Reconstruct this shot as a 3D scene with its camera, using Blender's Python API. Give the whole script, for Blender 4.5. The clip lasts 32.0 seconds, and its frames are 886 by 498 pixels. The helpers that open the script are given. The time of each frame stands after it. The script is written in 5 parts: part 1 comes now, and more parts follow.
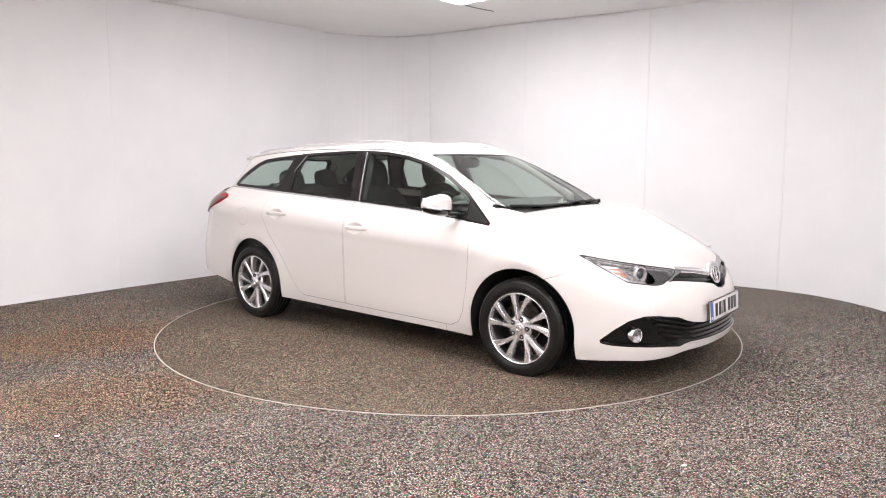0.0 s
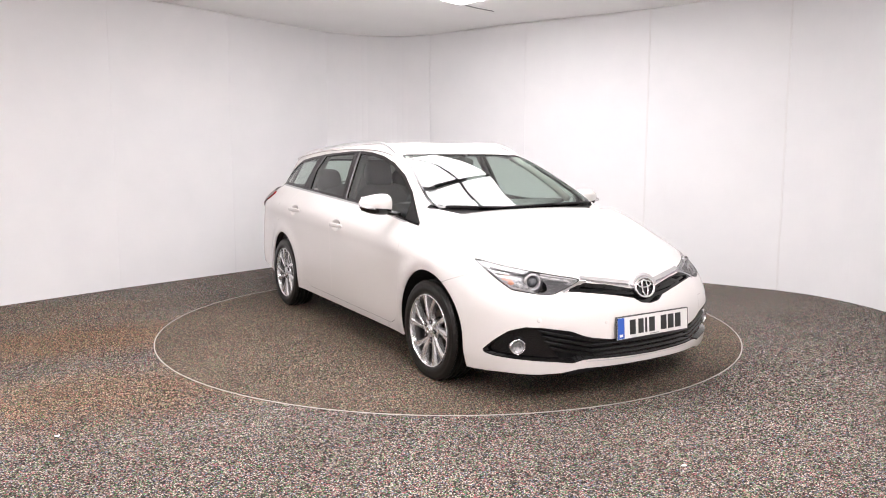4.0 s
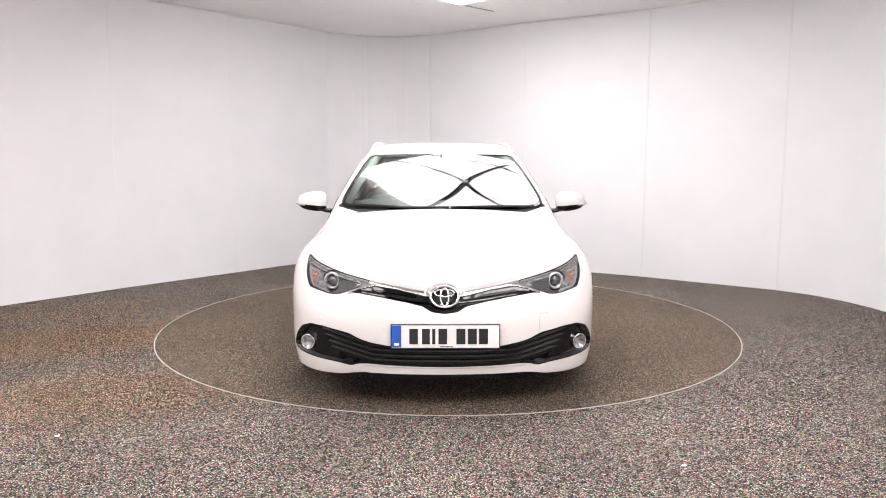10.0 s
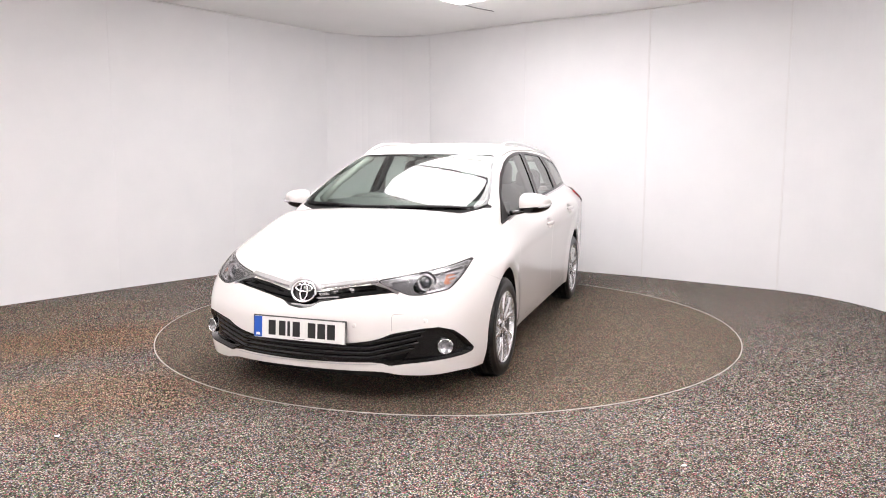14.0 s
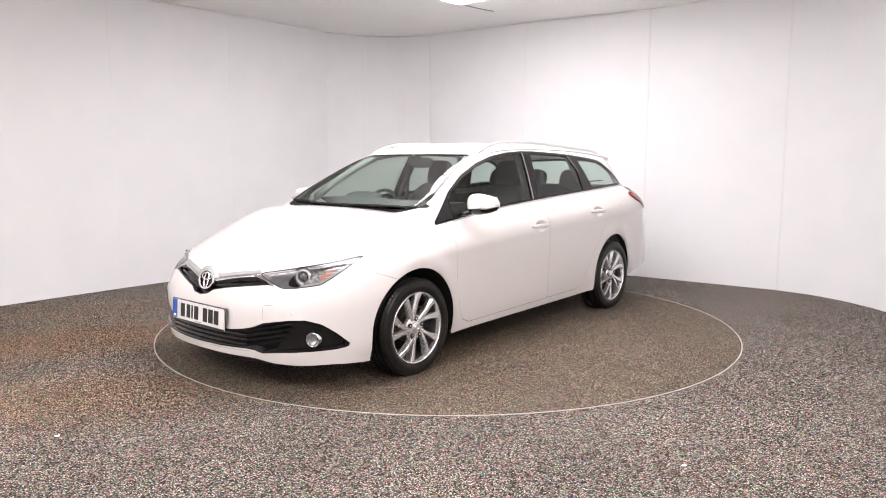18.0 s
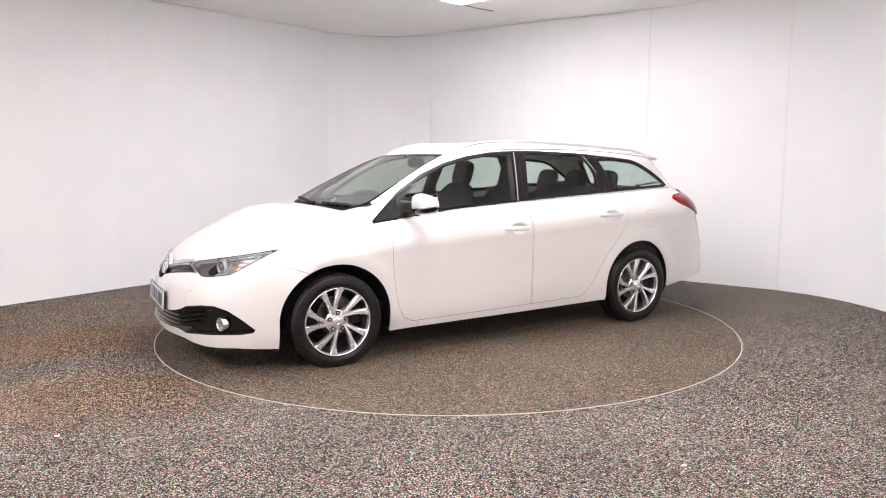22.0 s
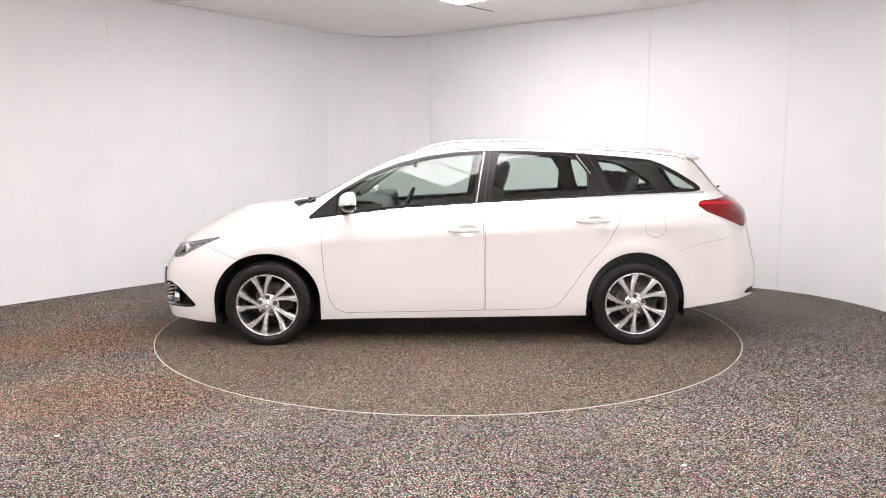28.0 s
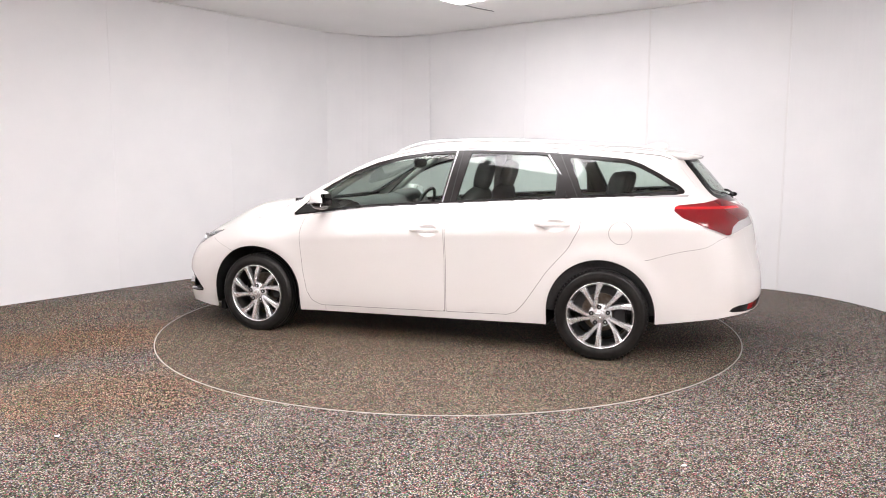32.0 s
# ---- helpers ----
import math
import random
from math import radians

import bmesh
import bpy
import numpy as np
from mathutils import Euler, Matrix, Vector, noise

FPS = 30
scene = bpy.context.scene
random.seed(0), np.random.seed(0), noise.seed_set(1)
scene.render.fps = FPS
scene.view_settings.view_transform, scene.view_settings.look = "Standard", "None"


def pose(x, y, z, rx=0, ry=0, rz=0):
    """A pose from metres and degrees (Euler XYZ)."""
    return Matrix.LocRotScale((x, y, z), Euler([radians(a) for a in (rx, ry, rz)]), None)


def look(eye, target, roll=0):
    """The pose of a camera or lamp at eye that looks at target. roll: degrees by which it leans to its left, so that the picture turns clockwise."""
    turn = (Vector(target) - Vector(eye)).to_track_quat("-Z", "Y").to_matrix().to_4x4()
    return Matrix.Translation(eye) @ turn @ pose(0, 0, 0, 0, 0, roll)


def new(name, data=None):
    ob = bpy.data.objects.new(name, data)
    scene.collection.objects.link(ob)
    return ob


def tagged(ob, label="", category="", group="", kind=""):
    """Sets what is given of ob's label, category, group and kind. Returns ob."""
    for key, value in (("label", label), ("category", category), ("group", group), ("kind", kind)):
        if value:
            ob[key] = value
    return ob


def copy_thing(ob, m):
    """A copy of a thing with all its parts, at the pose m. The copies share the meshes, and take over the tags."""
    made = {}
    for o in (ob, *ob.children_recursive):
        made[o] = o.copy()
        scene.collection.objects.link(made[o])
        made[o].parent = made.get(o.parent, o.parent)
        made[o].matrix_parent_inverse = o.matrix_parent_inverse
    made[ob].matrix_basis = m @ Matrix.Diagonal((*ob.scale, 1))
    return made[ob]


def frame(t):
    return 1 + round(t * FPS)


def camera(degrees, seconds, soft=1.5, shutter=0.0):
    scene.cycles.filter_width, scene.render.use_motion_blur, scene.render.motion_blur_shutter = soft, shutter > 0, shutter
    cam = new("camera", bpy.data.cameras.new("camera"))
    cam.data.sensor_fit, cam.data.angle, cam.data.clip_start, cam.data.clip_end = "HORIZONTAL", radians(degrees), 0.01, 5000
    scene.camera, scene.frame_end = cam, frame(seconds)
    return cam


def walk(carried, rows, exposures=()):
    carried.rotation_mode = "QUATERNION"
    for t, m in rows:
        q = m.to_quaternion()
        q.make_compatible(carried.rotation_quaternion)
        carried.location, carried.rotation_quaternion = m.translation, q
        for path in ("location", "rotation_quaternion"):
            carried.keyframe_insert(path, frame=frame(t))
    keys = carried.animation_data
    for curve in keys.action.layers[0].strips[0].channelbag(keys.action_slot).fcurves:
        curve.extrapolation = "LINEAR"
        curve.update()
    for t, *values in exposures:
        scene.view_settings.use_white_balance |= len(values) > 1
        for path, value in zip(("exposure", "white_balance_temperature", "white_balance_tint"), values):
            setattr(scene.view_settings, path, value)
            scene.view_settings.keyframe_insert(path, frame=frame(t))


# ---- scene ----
# ---------------------------------------------------------------- camera
cam = camera(63.38, 32.0, soft=1.0)
CAM = look((0.0, -5.829, 1.302), (-0.038, 0.128, 0.578), 0.06)
walk(cam, [(0.0, CAM), (32.0, CAM)], exposures=[(0.0, 0.44), (32.0, 0.44)])

# ---------------------------------------------------------------- world
world = bpy.data.worlds.new("world")
scene.world = world
world.use_nodes = True
world.node_tree.nodes["Background"].inputs[0].default_value = (0.9, 0.92, 1.0, 1)
world.node_tree.nodes["Background"].inputs[1].default_value = 0.05
LAMP_STRENGTH = 7.4
FILL_STRENGTH = 14.5

CEILING = 2.97
OFF = Vector((-1.341, -0.056, 0.0))      # rear axle, seen from the turntable's pivot


# ---------------------------------------------------------------- material helpers
def material(name, colour, rough=0.5, metal=0.0, coat=0.0, spec=0.5, emit=0.0, transmission=0.0):
    m = bpy.data.materials.new(name)
    m.use_nodes = True
    b = m.node_tree.nodes["Principled BSDF"]
    b.inputs["Base Color"].default_value = (*colour, 1)
    b.inputs["Roughness"].default_value = rough
    b.inputs["Metallic"].default_value = metal
    b.inputs["Coat Weight"].default_value = coat
    b.inputs["Coat Roughness"].default_value = 0.03
    b.inputs["Specular IOR Level"].default_value = spec
    b.inputs["Transmission Weight"].default_value = transmission
    if emit:
        b.inputs["Emission Color"].default_value = (*colour, 1)
        b.inputs["Emission Strength"].default_value = emit
    return m


def nodes_of(m):
    return m.node_tree.nodes, m.node_tree.links, m.node_tree.nodes["Principled BSDF"]


def noise_node(nt, scale, detail=4, rough=0.55, coords="Object"):
    tc = nt.nodes.new("ShaderNodeTexCoord")
    n = nt.nodes.new("ShaderNodeTexNoise")
    n.inputs["Scale"].default_value = scale
    n.inputs["Detail"].default_value = detail
    n.inputs["Roughness"].default_value = rough
    nt.links.new(tc.outputs[coords], n.inputs["Vector"])
    return n


def ramp_node(nt, source, stops, interpolation="LINEAR"):
    r = nt.nodes.new("ShaderNodeValToRGB")
    r.color_ramp.interpolation = interpolation
    while len(r.color_ramp.elements) < len(stops):
        r.color_ramp.elements.new(0.5)
    for e, (p, c) in zip(r.color_ramp.elements, stops):
        e.position, e.color = p, (*c, 1)
    nt.links.new(source, r.inputs[0])
    return r


def mix_node(nt, a, b, fac, blend="MIX"):
    x = nt.nodes.new("ShaderNodeMix")
    x.data_type, x.blend_type = "RGBA", blend
    for value, key in ((fac, 0), (a, 6), (b, 7)):
        if isinstance(value, (int, float)):
            x.inputs[key].default_value = value
        elif isinstance(value, tuple):
            x.inputs[key].default_value = (*value, 1)
        else:
            nt.links.new(value, x.inputs[key])
    return x.outputs[2]


def bump(m, height, strength, distance):
    nt = m.node_tree
    b = nt.nodes.new("ShaderNodeBump")
    b.inputs["Strength"].default_value = strength
    b.inputs["Distance"].default_value = distance
    nt.links.new(height, b.inputs["Height"])
    nt.links.new(b.outputs[0], nt.nodes["Principled BSDF"].inputs["Normal"])


def varied(m, low, high, scale, detail=4, bump_strength=0.0, distance=0.002, rough=None):
    """Colour that wanders between two tones, with an optional fine relief and gloss change."""
    nodes, links, b = nodes_of(m)
    n = noise_node(m.node_tree, scale, detail)
    r = ramp_node(m.node_tree, n.outputs[0], [(0.3, low), (0.7, high)])
    links.new(r.outputs[0], b.inputs["Base Color"])
    if bump_strength:
        bump(m, n.outputs[0], bump_strength, distance)
    if rough:
        rr = nodes.new("ShaderNodeMapRange")
        rr.inputs["To Min"].default_value, rr.inputs["To Max"].default_value = rough
        links.new(n.outputs[0], rr.inputs[0])
        links.new(rr.outputs[0], b.inputs["Roughness"])
    return m


def gravel(name, stains, disc):
    """Bound rubber-crumb and pebble flooring: many small grains, each with its own tint, and broad brown stains."""
    m = material(name, (0.2, 0.19, 0.18), 0.8, spec=0.22)
    nodes, links, b = nodes_of(m)
    nt = m.node_tree
    tc = nodes.new("ShaderNodeTexCoord")
    v = nodes.new("ShaderNodeTexVoronoi")
    v.inputs["Scale"].default_value = 172
    links.new(tc.outputs["Object"], v.inputs["Vector"])
    sep = nodes.new("ShaderNodeSeparateColor")
    links.new(v.outputs["Color"], sep.inputs[0])
    grains = ramp_node(nt, sep.outputs[0], [
        (0.0, (0.016, 0.014, 0.014)), (0.22, (0.085, 0.078, 0.076)), (0.38, (0.255, 0.200, 0.150)), (0.50, (0.500, 0.160, 0.190)),
        (0.58, (0.140, 0.370, 0.150)), (0.66, (0.220, 0.270, 0.400)), (0.75, (0.550, 0.480, 0.415)), (0.91, (0.740, 0.715, 0.690))], "CONSTANT")
    # shade in the crevices between grains, multiplied into the colour
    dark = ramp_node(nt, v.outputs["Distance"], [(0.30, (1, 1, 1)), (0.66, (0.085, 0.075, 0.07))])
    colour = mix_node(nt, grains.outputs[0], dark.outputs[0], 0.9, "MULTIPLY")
    broad = noise_node(nt, 1.1, 5, 0.6)
    patch = ramp_node(nt, broad.outputs[0], [(0.35, (0.90, 0.86, 0.82)), (0.65, (1.20, 1.155, 1.11))])
    colour = mix_node(nt, colour, patch.outputs[0], 1.0, "MULTIPLY")
    for (x, y, rx, ry, tint, amount) in stains:
        mp = nodes.new("ShaderNodeMapping")
        mp.vector_type = "TEXTURE"
        mp.inputs["Location"].default_value = (x, y, 0)
        mp.inputs["Scale"].default_value = (rx, ry, 50)
        mp.inputs["Rotation"].default_value = (0, 0, 0.45)
        links.new(tc.outputs["Object"], mp.inputs[0])
        g = nodes.new("ShaderNodeTexGradient")
        g.gradient_type = "SPHERICAL"
        links.new(mp.outputs[0], g.inputs[0])
        edge = noise_node(nt, 2.3, 7, 0.72)
        mul = nodes.new("ShaderNodeMath")
        mul.operation = "MULTIPLY"
        links.new(g.outputs[1], mul.inputs[0])
        links.new(edge.outputs[0], mul.inputs[1])
        f = nodes.new("ShaderNodeMapRange")
        f.inputs["From Min"].default_value, f.inputs["From Max"].default_value = 0.03, 0.34
        f.inputs["To Max"].default_value = amount
        links.new(mul.outputs[0], f.inputs[0])
        colour = mix_node(nt, colour, mix_node(nt, colour, tint, 1.0, "MULTIPLY"), f.outputs[0])
    if disc:
        colour = mix_node(nt, mix_node(nt, colour, (0.92, 0.83, 0.70), 1.0, "MULTIPLY"), (0.120, 0.103, 0.084), disc)
    links.new(colour, b.inputs["Base Color"])
    bump(m, dark.outputs[0], 0.8, 0.005)
    return m


def glass(name, tint, rough=0.0, clear=0.9, gloss=0.07, edge=0.92):
    m = bpy.data.materials.new(name)
    m.use_nodes = True
    nt = m.node_tree
    nt.nodes.clear()
    out = nt.nodes.new("ShaderNodeOutputMaterial")
    tr = nt.nodes.new("ShaderNodeBsdfTransparent")
    tr.inputs[0].default_value = (*[c * clear for c in tint], 1)
    gl = nt.nodes.new("ShaderNodeBsdfGlossy")
    gl.inputs["Roughness"].default_value = rough
    lw = nt.nodes.new("ShaderNodeLayerWeight")
    lw.inputs[0].default_value = 0.5
    pw = nt.nodes.new("ShaderNodeMath")
    pw.operation = "POWER"
    pw.inputs[1].default_value = 4.2
    fr = nt.nodes.new("ShaderNodeMath")
    fr.operation = "MULTIPLY_ADD"
    fr.inputs[1].default_value, fr.inputs[2].default_value = edge, gloss
    nt.links.new(lw.outputs["Facing"], pw.inputs[0])
    nt.links.new(pw.outputs[0], fr.inputs[0])
    mx = nt.nodes.new("ShaderNodeMixShader")
    nt.links.new(fr.outputs[0], mx.inputs[0])
    nt.links.new(tr.outputs[0], mx.inputs[1])
    nt.links.new(gl.outputs[0], mx.inputs[2])
    nt.links.new(mx.outputs[0], out.inputs[0])
    return m


# ---------------------------------------------------------------- materials
M = {}
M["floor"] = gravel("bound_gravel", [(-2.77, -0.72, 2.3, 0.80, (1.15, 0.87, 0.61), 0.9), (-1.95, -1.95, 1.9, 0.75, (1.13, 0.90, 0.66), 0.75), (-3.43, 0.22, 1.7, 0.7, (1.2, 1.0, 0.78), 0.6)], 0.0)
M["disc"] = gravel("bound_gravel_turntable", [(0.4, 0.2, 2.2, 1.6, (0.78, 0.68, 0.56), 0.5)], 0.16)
M["wall"] = varied(material("wall_panel_white", (0.8, 0.79, 0.8), 0.55, spec=0.3), (0.755, 0.757, 0.772), (0.79, 0.789, 0.80), 2.2, 5, 0.02, 0.002, (0.5, 0.65))
M["ceiling"] = varied(material("ceiling_white", (0.78, 0.78, 0.76), 0.6), (0.88, 0.88, 0.87), (0.91, 0.905, 0.898), 1.6, 5, 0.02)
M["strip"] = material("white_pvc_strip", (0.74, 0.735, 0.74), 0.3)
M["diffuser"] = material("lamp_diffuser", (1.0, 0.955, 0.965), 0.5, emit=LAMP_STRENGTH)
# glow of the two added fill lights out of view
M["diffuser_fill"] = material("added_fill_diffuser", (1.0, 0.925, 0.925), 0.5, emit=FILL_STRENGTH)
M["beam"] = material("grey_frame", (0.20, 0.20, 0.20), 0.5)
M["disc_edge"] = material("worn_steel_trim", (0.42, 0.40, 0.37), 0.5, metal=0.4)
M["paint"] = material("white_car_paint", (0.670, 0.645, 0.628), 0.32, coat=1.0)
M["gap"] = material("panel_gap", (0.15, 0.14, 0.135), 0.7)
M["trim"] = varied(material("black_plastic_trim", (0.02, 0.02, 0.02), 0.55, spec=0.25), (0.008, 0.008, 0.009), (0.016, 0.015, 0.015), 60, 3, 0.15, 0.0006)
M["pillar"] = material("gloss_black_pillar", (0.014, 0.012, 0.012), 0.25, spec=0.3)
M["gloss_black"] = material("gloss_black_plastic", (0.004, 0.004, 0.0045), 0.06, spec=0.42)
M["chrome"] = material("chrome", (0.75, 0.75, 0.76), 0.08, metal=1.0)
M["satin"] = material("satin_silver", (0.50, 0.50, 0.51), 0.28, metal=1.0)
M["alloy"] = varied(material("alloy_silver", (0.6, 0.6, 0.62), 0.27, metal=0.75, coat=0.4), (0.66, 0.66, 0.675), (0.76, 0.76, 0.77), 30, 3)
M["steel"] = varied(material("brake_steel", (0.22, 0.17, 0.12), 0.5, metal=0.8), (0.07, 0.048, 0.034), (0.15, 0.13, 0.11), 40, 4)
M["tyre"] = varied(material("tyre_rubber", (0.02, 0.02, 0.02), 0.5, spec=0.3), (0.005, 0.0048, 0.0045), (0.013, 0.012, 0.011), 25, 5, 0.2, 0.0008, (0.26, 0.42))
M["liner"] = material("wheel_arch_liner", (0.012, 0.012, 0.012), 0.9)
M["glass"] = glass("window_glass", (0.80, 0.90, 0.85))
M["screen_glass"] = glass("windscreen_glass", (0.80, 0.90, 0.85))
M["lamp_glass"] = glass("lamp_cover", (0.97, 0.97, 0.97), 0.0, 0.97, 0.018, 0.35)
M["lamp_body"] = material("headlamp_housing_grey", (0.085, 0.085, 0.09), 0.25, metal=0.2)
M["amber"] = material("amber_indicator", (0.34, 0.15, 0.10), 0.2, coat=0.6)
M["red"] = material("red_tail_lens", (0.16, 0.003, 0.006), 0.15, coat=0.3)
M["red_light"] = material("bright_red_lens", (0.45, 0.006, 0.010), 0.12, coat=0.3)
M["clear_lens"] = material("clear_tail_lens", (0.48, 0.47, 0.48), 0.12, coat=1.0)
M["fabric"] = varied(material("dark_seat_fabric", (0.03, 0.03, 0.032), 0.9), (0.02, 0.02, 0.022), (0.045, 0.044, 0.046), 90, 3, 0.3, 0.001)
M["dash"] = varied(material("dashboard_plastic", (0.09, 0.092, 0.092), 0.6), (0.075, 0.077, 0.078), (0.105, 0.106, 0.106), 80, 3, 0.1, 0.0005)
M["headlining"] = material("pale_headlining", (0.42, 0.41, 0.39), 0.9)
M["plate"] = material("number_plate_white", (0.74, 0.74, 0.72), 0.25)
M["plate_blue"] = material("plate_blue_band", (0.012, 0.085, 0.42), 0.3)
M["ink"] = material("plate_black", (0.01, 0.01, 0.01), 0.4)
M["speck"] = material("white_debris", (0.85, 0.85, 0.85), 0.6)
M["leaf"] = material("dry_leaf", (0.06, 0.035, 0.02), 0.8)
M["white_print"] = material("white_print", (0.8, 0.8, 0.8), 0.4)
M["rail"] = material("anodised_silver_rail", (0.72, 0.72, 0.73), 0.32, metal=0.7)
M["lamp_lens"] = material("projector_glass", (0.07, 0.075, 0.085), 0.04, coat=1.0, spec=0.8)
M["cabin_dark"] = varied(material("dark_door_trim", (0.03, 0.03, 0.03), 0.7), (0.022, 0.022, 0.023), (0.04, 0.039, 0.04), 60, 3)
M["strip_silver"] = material("bright_silver_trim", (0.48, 0.48, 0.49), 0.22, metal=1.0)
M["lamp_silver"] = varied(material("lamp_reflector_silver", (0.6, 0.6, 0.62), 0.2, metal=0.45, coat=0.6), (0.10, 0.10, 0.11), (0.52, 0.52, 0.53), 60, 2, 0.5, 0.006)
M["strip_bright"] = material("bright_lamp_strip", (0.55, 0.55, 0.57), 0.18, metal=0.5, coat=0.6)
# darker copy of the alloy, with the shade behind the spokes in its colour
M["alloy_shade"] = material("shaded_alloy_barrel", (0.07, 0.068, 0.066), 0.35, metal=0.6)
M["satin_grey"] = material("satin_grey_trim", (0.60, 0.595, 0.60), 0.26, metal=0.45)
M["lamp_grey"] = material("lamp_strip_grey", (0.16, 0.16, 0.165), 0.25, metal=0.3)
M["mirror"] = material("mirror_glass", (0.85, 0.86, 0.87), 0.02, metal=1.0)


# ---------------------------------------------------------------- mesh helpers
def mesh_object(name, verts, faces, mat, parent=None, normals=None, smooth=False, label=""):
    me = bpy.data.meshes.new(name)
    me.from_pydata([tuple(v) for v in verts], [], [tuple(int(i) for i in f) for f in faces])
    me.materials.append(mat)
    if smooth or normals is not None:
        me.shade_smooth()
    if normals is not None:
        me.normals_split_custom_set_from_vertices([tuple(n) for n in normals])
    ob = new(name, me)
    if parent is not None:
        ob.parent = parent
    return tagged(ob, label)


def part(name, bm, mat, parent=None, label="", smooth=False):
    me = bpy.data.meshes.new(name)
    bm.to_mesh(me)
    bm.free()
    me.materials.append(mat)
    if smooth:
        me.shade_smooth()
    ob = new(name, me)
    if parent is not None:
        ob.parent = parent
    return tagged(ob, label)


def add_box(bm, lo, hi, m=None, bevel=0.0):
    made = bmesh.ops.create_cube(bm, size=1)["verts"]
    for v in made:
        v.co = Vector([(a + b) / 2 + c * (b - a) for a, b, c in zip(lo, hi, v.co)])
    if bevel:
        edges = list({e for v in made for e in v.link_edges})
        made = [v for v in bmesh.ops.bevel(bm, geom=edges, offset=bevel, segments=2, affect="EDGES", profile=0.6)["verts"]]
    if m is not None:
        for v in made:
            v.co = m @ v.co
    return made


def box_bm(lo, hi, m=None, bevel=0.0):
    bm = bmesh.new()
    add_box(bm, lo, hi, m, bevel)
    return bm


def ring_bm(profile, steps=48, axis="y", arc=2 * math.pi, start=0.0):
    """A lathe: profile of (radius, offset along the axis)."""
    bm = bmesh.new()
    closed = abs(arc - 2 * math.pi) < 1e-6
    rows = []
    count = steps if closed else steps + 1
    for i in range(count):
        a = start + arc * i / steps
        ca, sa = math.cos(a), math.sin(a)
        row = []
        for r, o in profile:
            p = (r * ca, o, r * sa) if axis == "y" else (r * ca, r * sa, o) if axis == "z" else (o, r * ca, r * sa)
            row.append(bm.verts.new(p))
        rows.append(row)
    for i in range(steps):
        a, b = rows[i], rows[(i + 1) % count]
        for j in range(len(profile) - 1):
            bm.faces.new((a[j], b[j], b[j + 1], a[j + 1]))
    bmesh.ops.remove_doubles(bm, verts=bm.verts, dist=1e-6)
    bmesh.ops.recalc_face_normals(bm, faces=bm.faces)
    return bm


def tube_bm(points, radius, sides=8, flat=1.0, closed=False):
    """A tube along points; flat squashes it vertically."""
    bm = bmesh.new()
    pts = [Vector(p) for p in points]
    rows = []
    n = len(pts)
    for i, p in enumerate(pts):
        q0 = pts[(i - 1) % n] if closed or i else p
        q1 = pts[(i + 1) % n] if closed or i < n - 1 else p
        d = (q1 - q0).normalized()
        up = Vector((0, 0, 1)) if abs(d.z) < 0.95 else Vector((1, 0, 0))
        s = d.cross(up).normalized()
        u = s.cross(d)
        rows.append([bm.verts.new(p + (s * math.cos(a) + u * math.sin(a) * flat) * radius) for a in (2 * math.pi * k / sides for k in range(sides))])
    for i in range(n if closed else n - 1):
        a, b = rows[i], rows[(i + 1) % n]
        for k in range(sides):
            bm.faces.new((a[k], a[(k + 1) % sides], b[(k + 1) % sides], b[k]))
    if not closed:
        bm.faces.new(rows[0])
        bm.faces.new(rows[-1][::-1])
    bmesh.ops.recalc_face_normals(bm, faces=bm.faces)
    return bm


def shift(bm, m):
    bmesh.ops.transform(bm, matrix=m, verts=bm.verts)
    return bm


def pchip(xs, ys):
    """A smooth curve through knots with no overshoot."""
    xs, ys = np.array(xs, float), np.array(ys, float)
    h, s = np.diff(xs), np.diff(ys) / np.diff(xs)
    d = np.zeros_like(ys)
    d[0], d[-1] = s[0], s[-1]
    for i in range(1, len(xs) - 1):
        if s[i - 1] * s[i] > 0:
            w1, w2 = 2 * h[i] + h[i - 1], h[i] + 2 * h[i - 1]
            d[i] = (w1 + w2) / (w1 / s[i - 1] + w2 / s[i])

    def curve(x):
        x = np.clip(np.asarray(x, float), xs[0], xs[-1])
        i = np.clip(np.searchsorted(xs, x) - 1, 0, len(h) - 1)
        t = (x - xs[i]) / h[i]
        return ((1 + 2 * t) * (1 - t) ** 2 * ys[i] + t * (1 - t) ** 2 * h[i] * d[i]
                + t * t * (3 - 2 * t) * ys[i + 1] + t * t * (t - 1) * h[i] * d[i + 1])
    return curve


def soft(xs, ys, width=0.05):
    """A curve through knots, eased by a moving average, held in a fine table."""
    raw = pchip(xs, ys)
    step = 0.002
    grid = np.arange(xs[0] - 0.4, xs[-1] + 0.4, step)
    ends = np.where(grid < xs[0], (grid - xs[0]) * (ys[1] - ys[0]) / (xs[1] - xs[0]), 0) + np.where(grid > xs[-1], (grid - xs[-1]) * (ys[-1] - ys[-2]) / (xs[-1] - xs[-2]), 0)
    values = raw(grid) + ends
    k = np.exp(-0.5 * (np.arange(-3 * width, 3 * width + step, step) / width) ** 2)
    pad = len(k) // 2
    values = np.convolve(np.pad(values, pad, mode="edge"), k / k.sum(), mode="same")[pad:-pad]
    return lambda x: np.interp(x, grid, values)


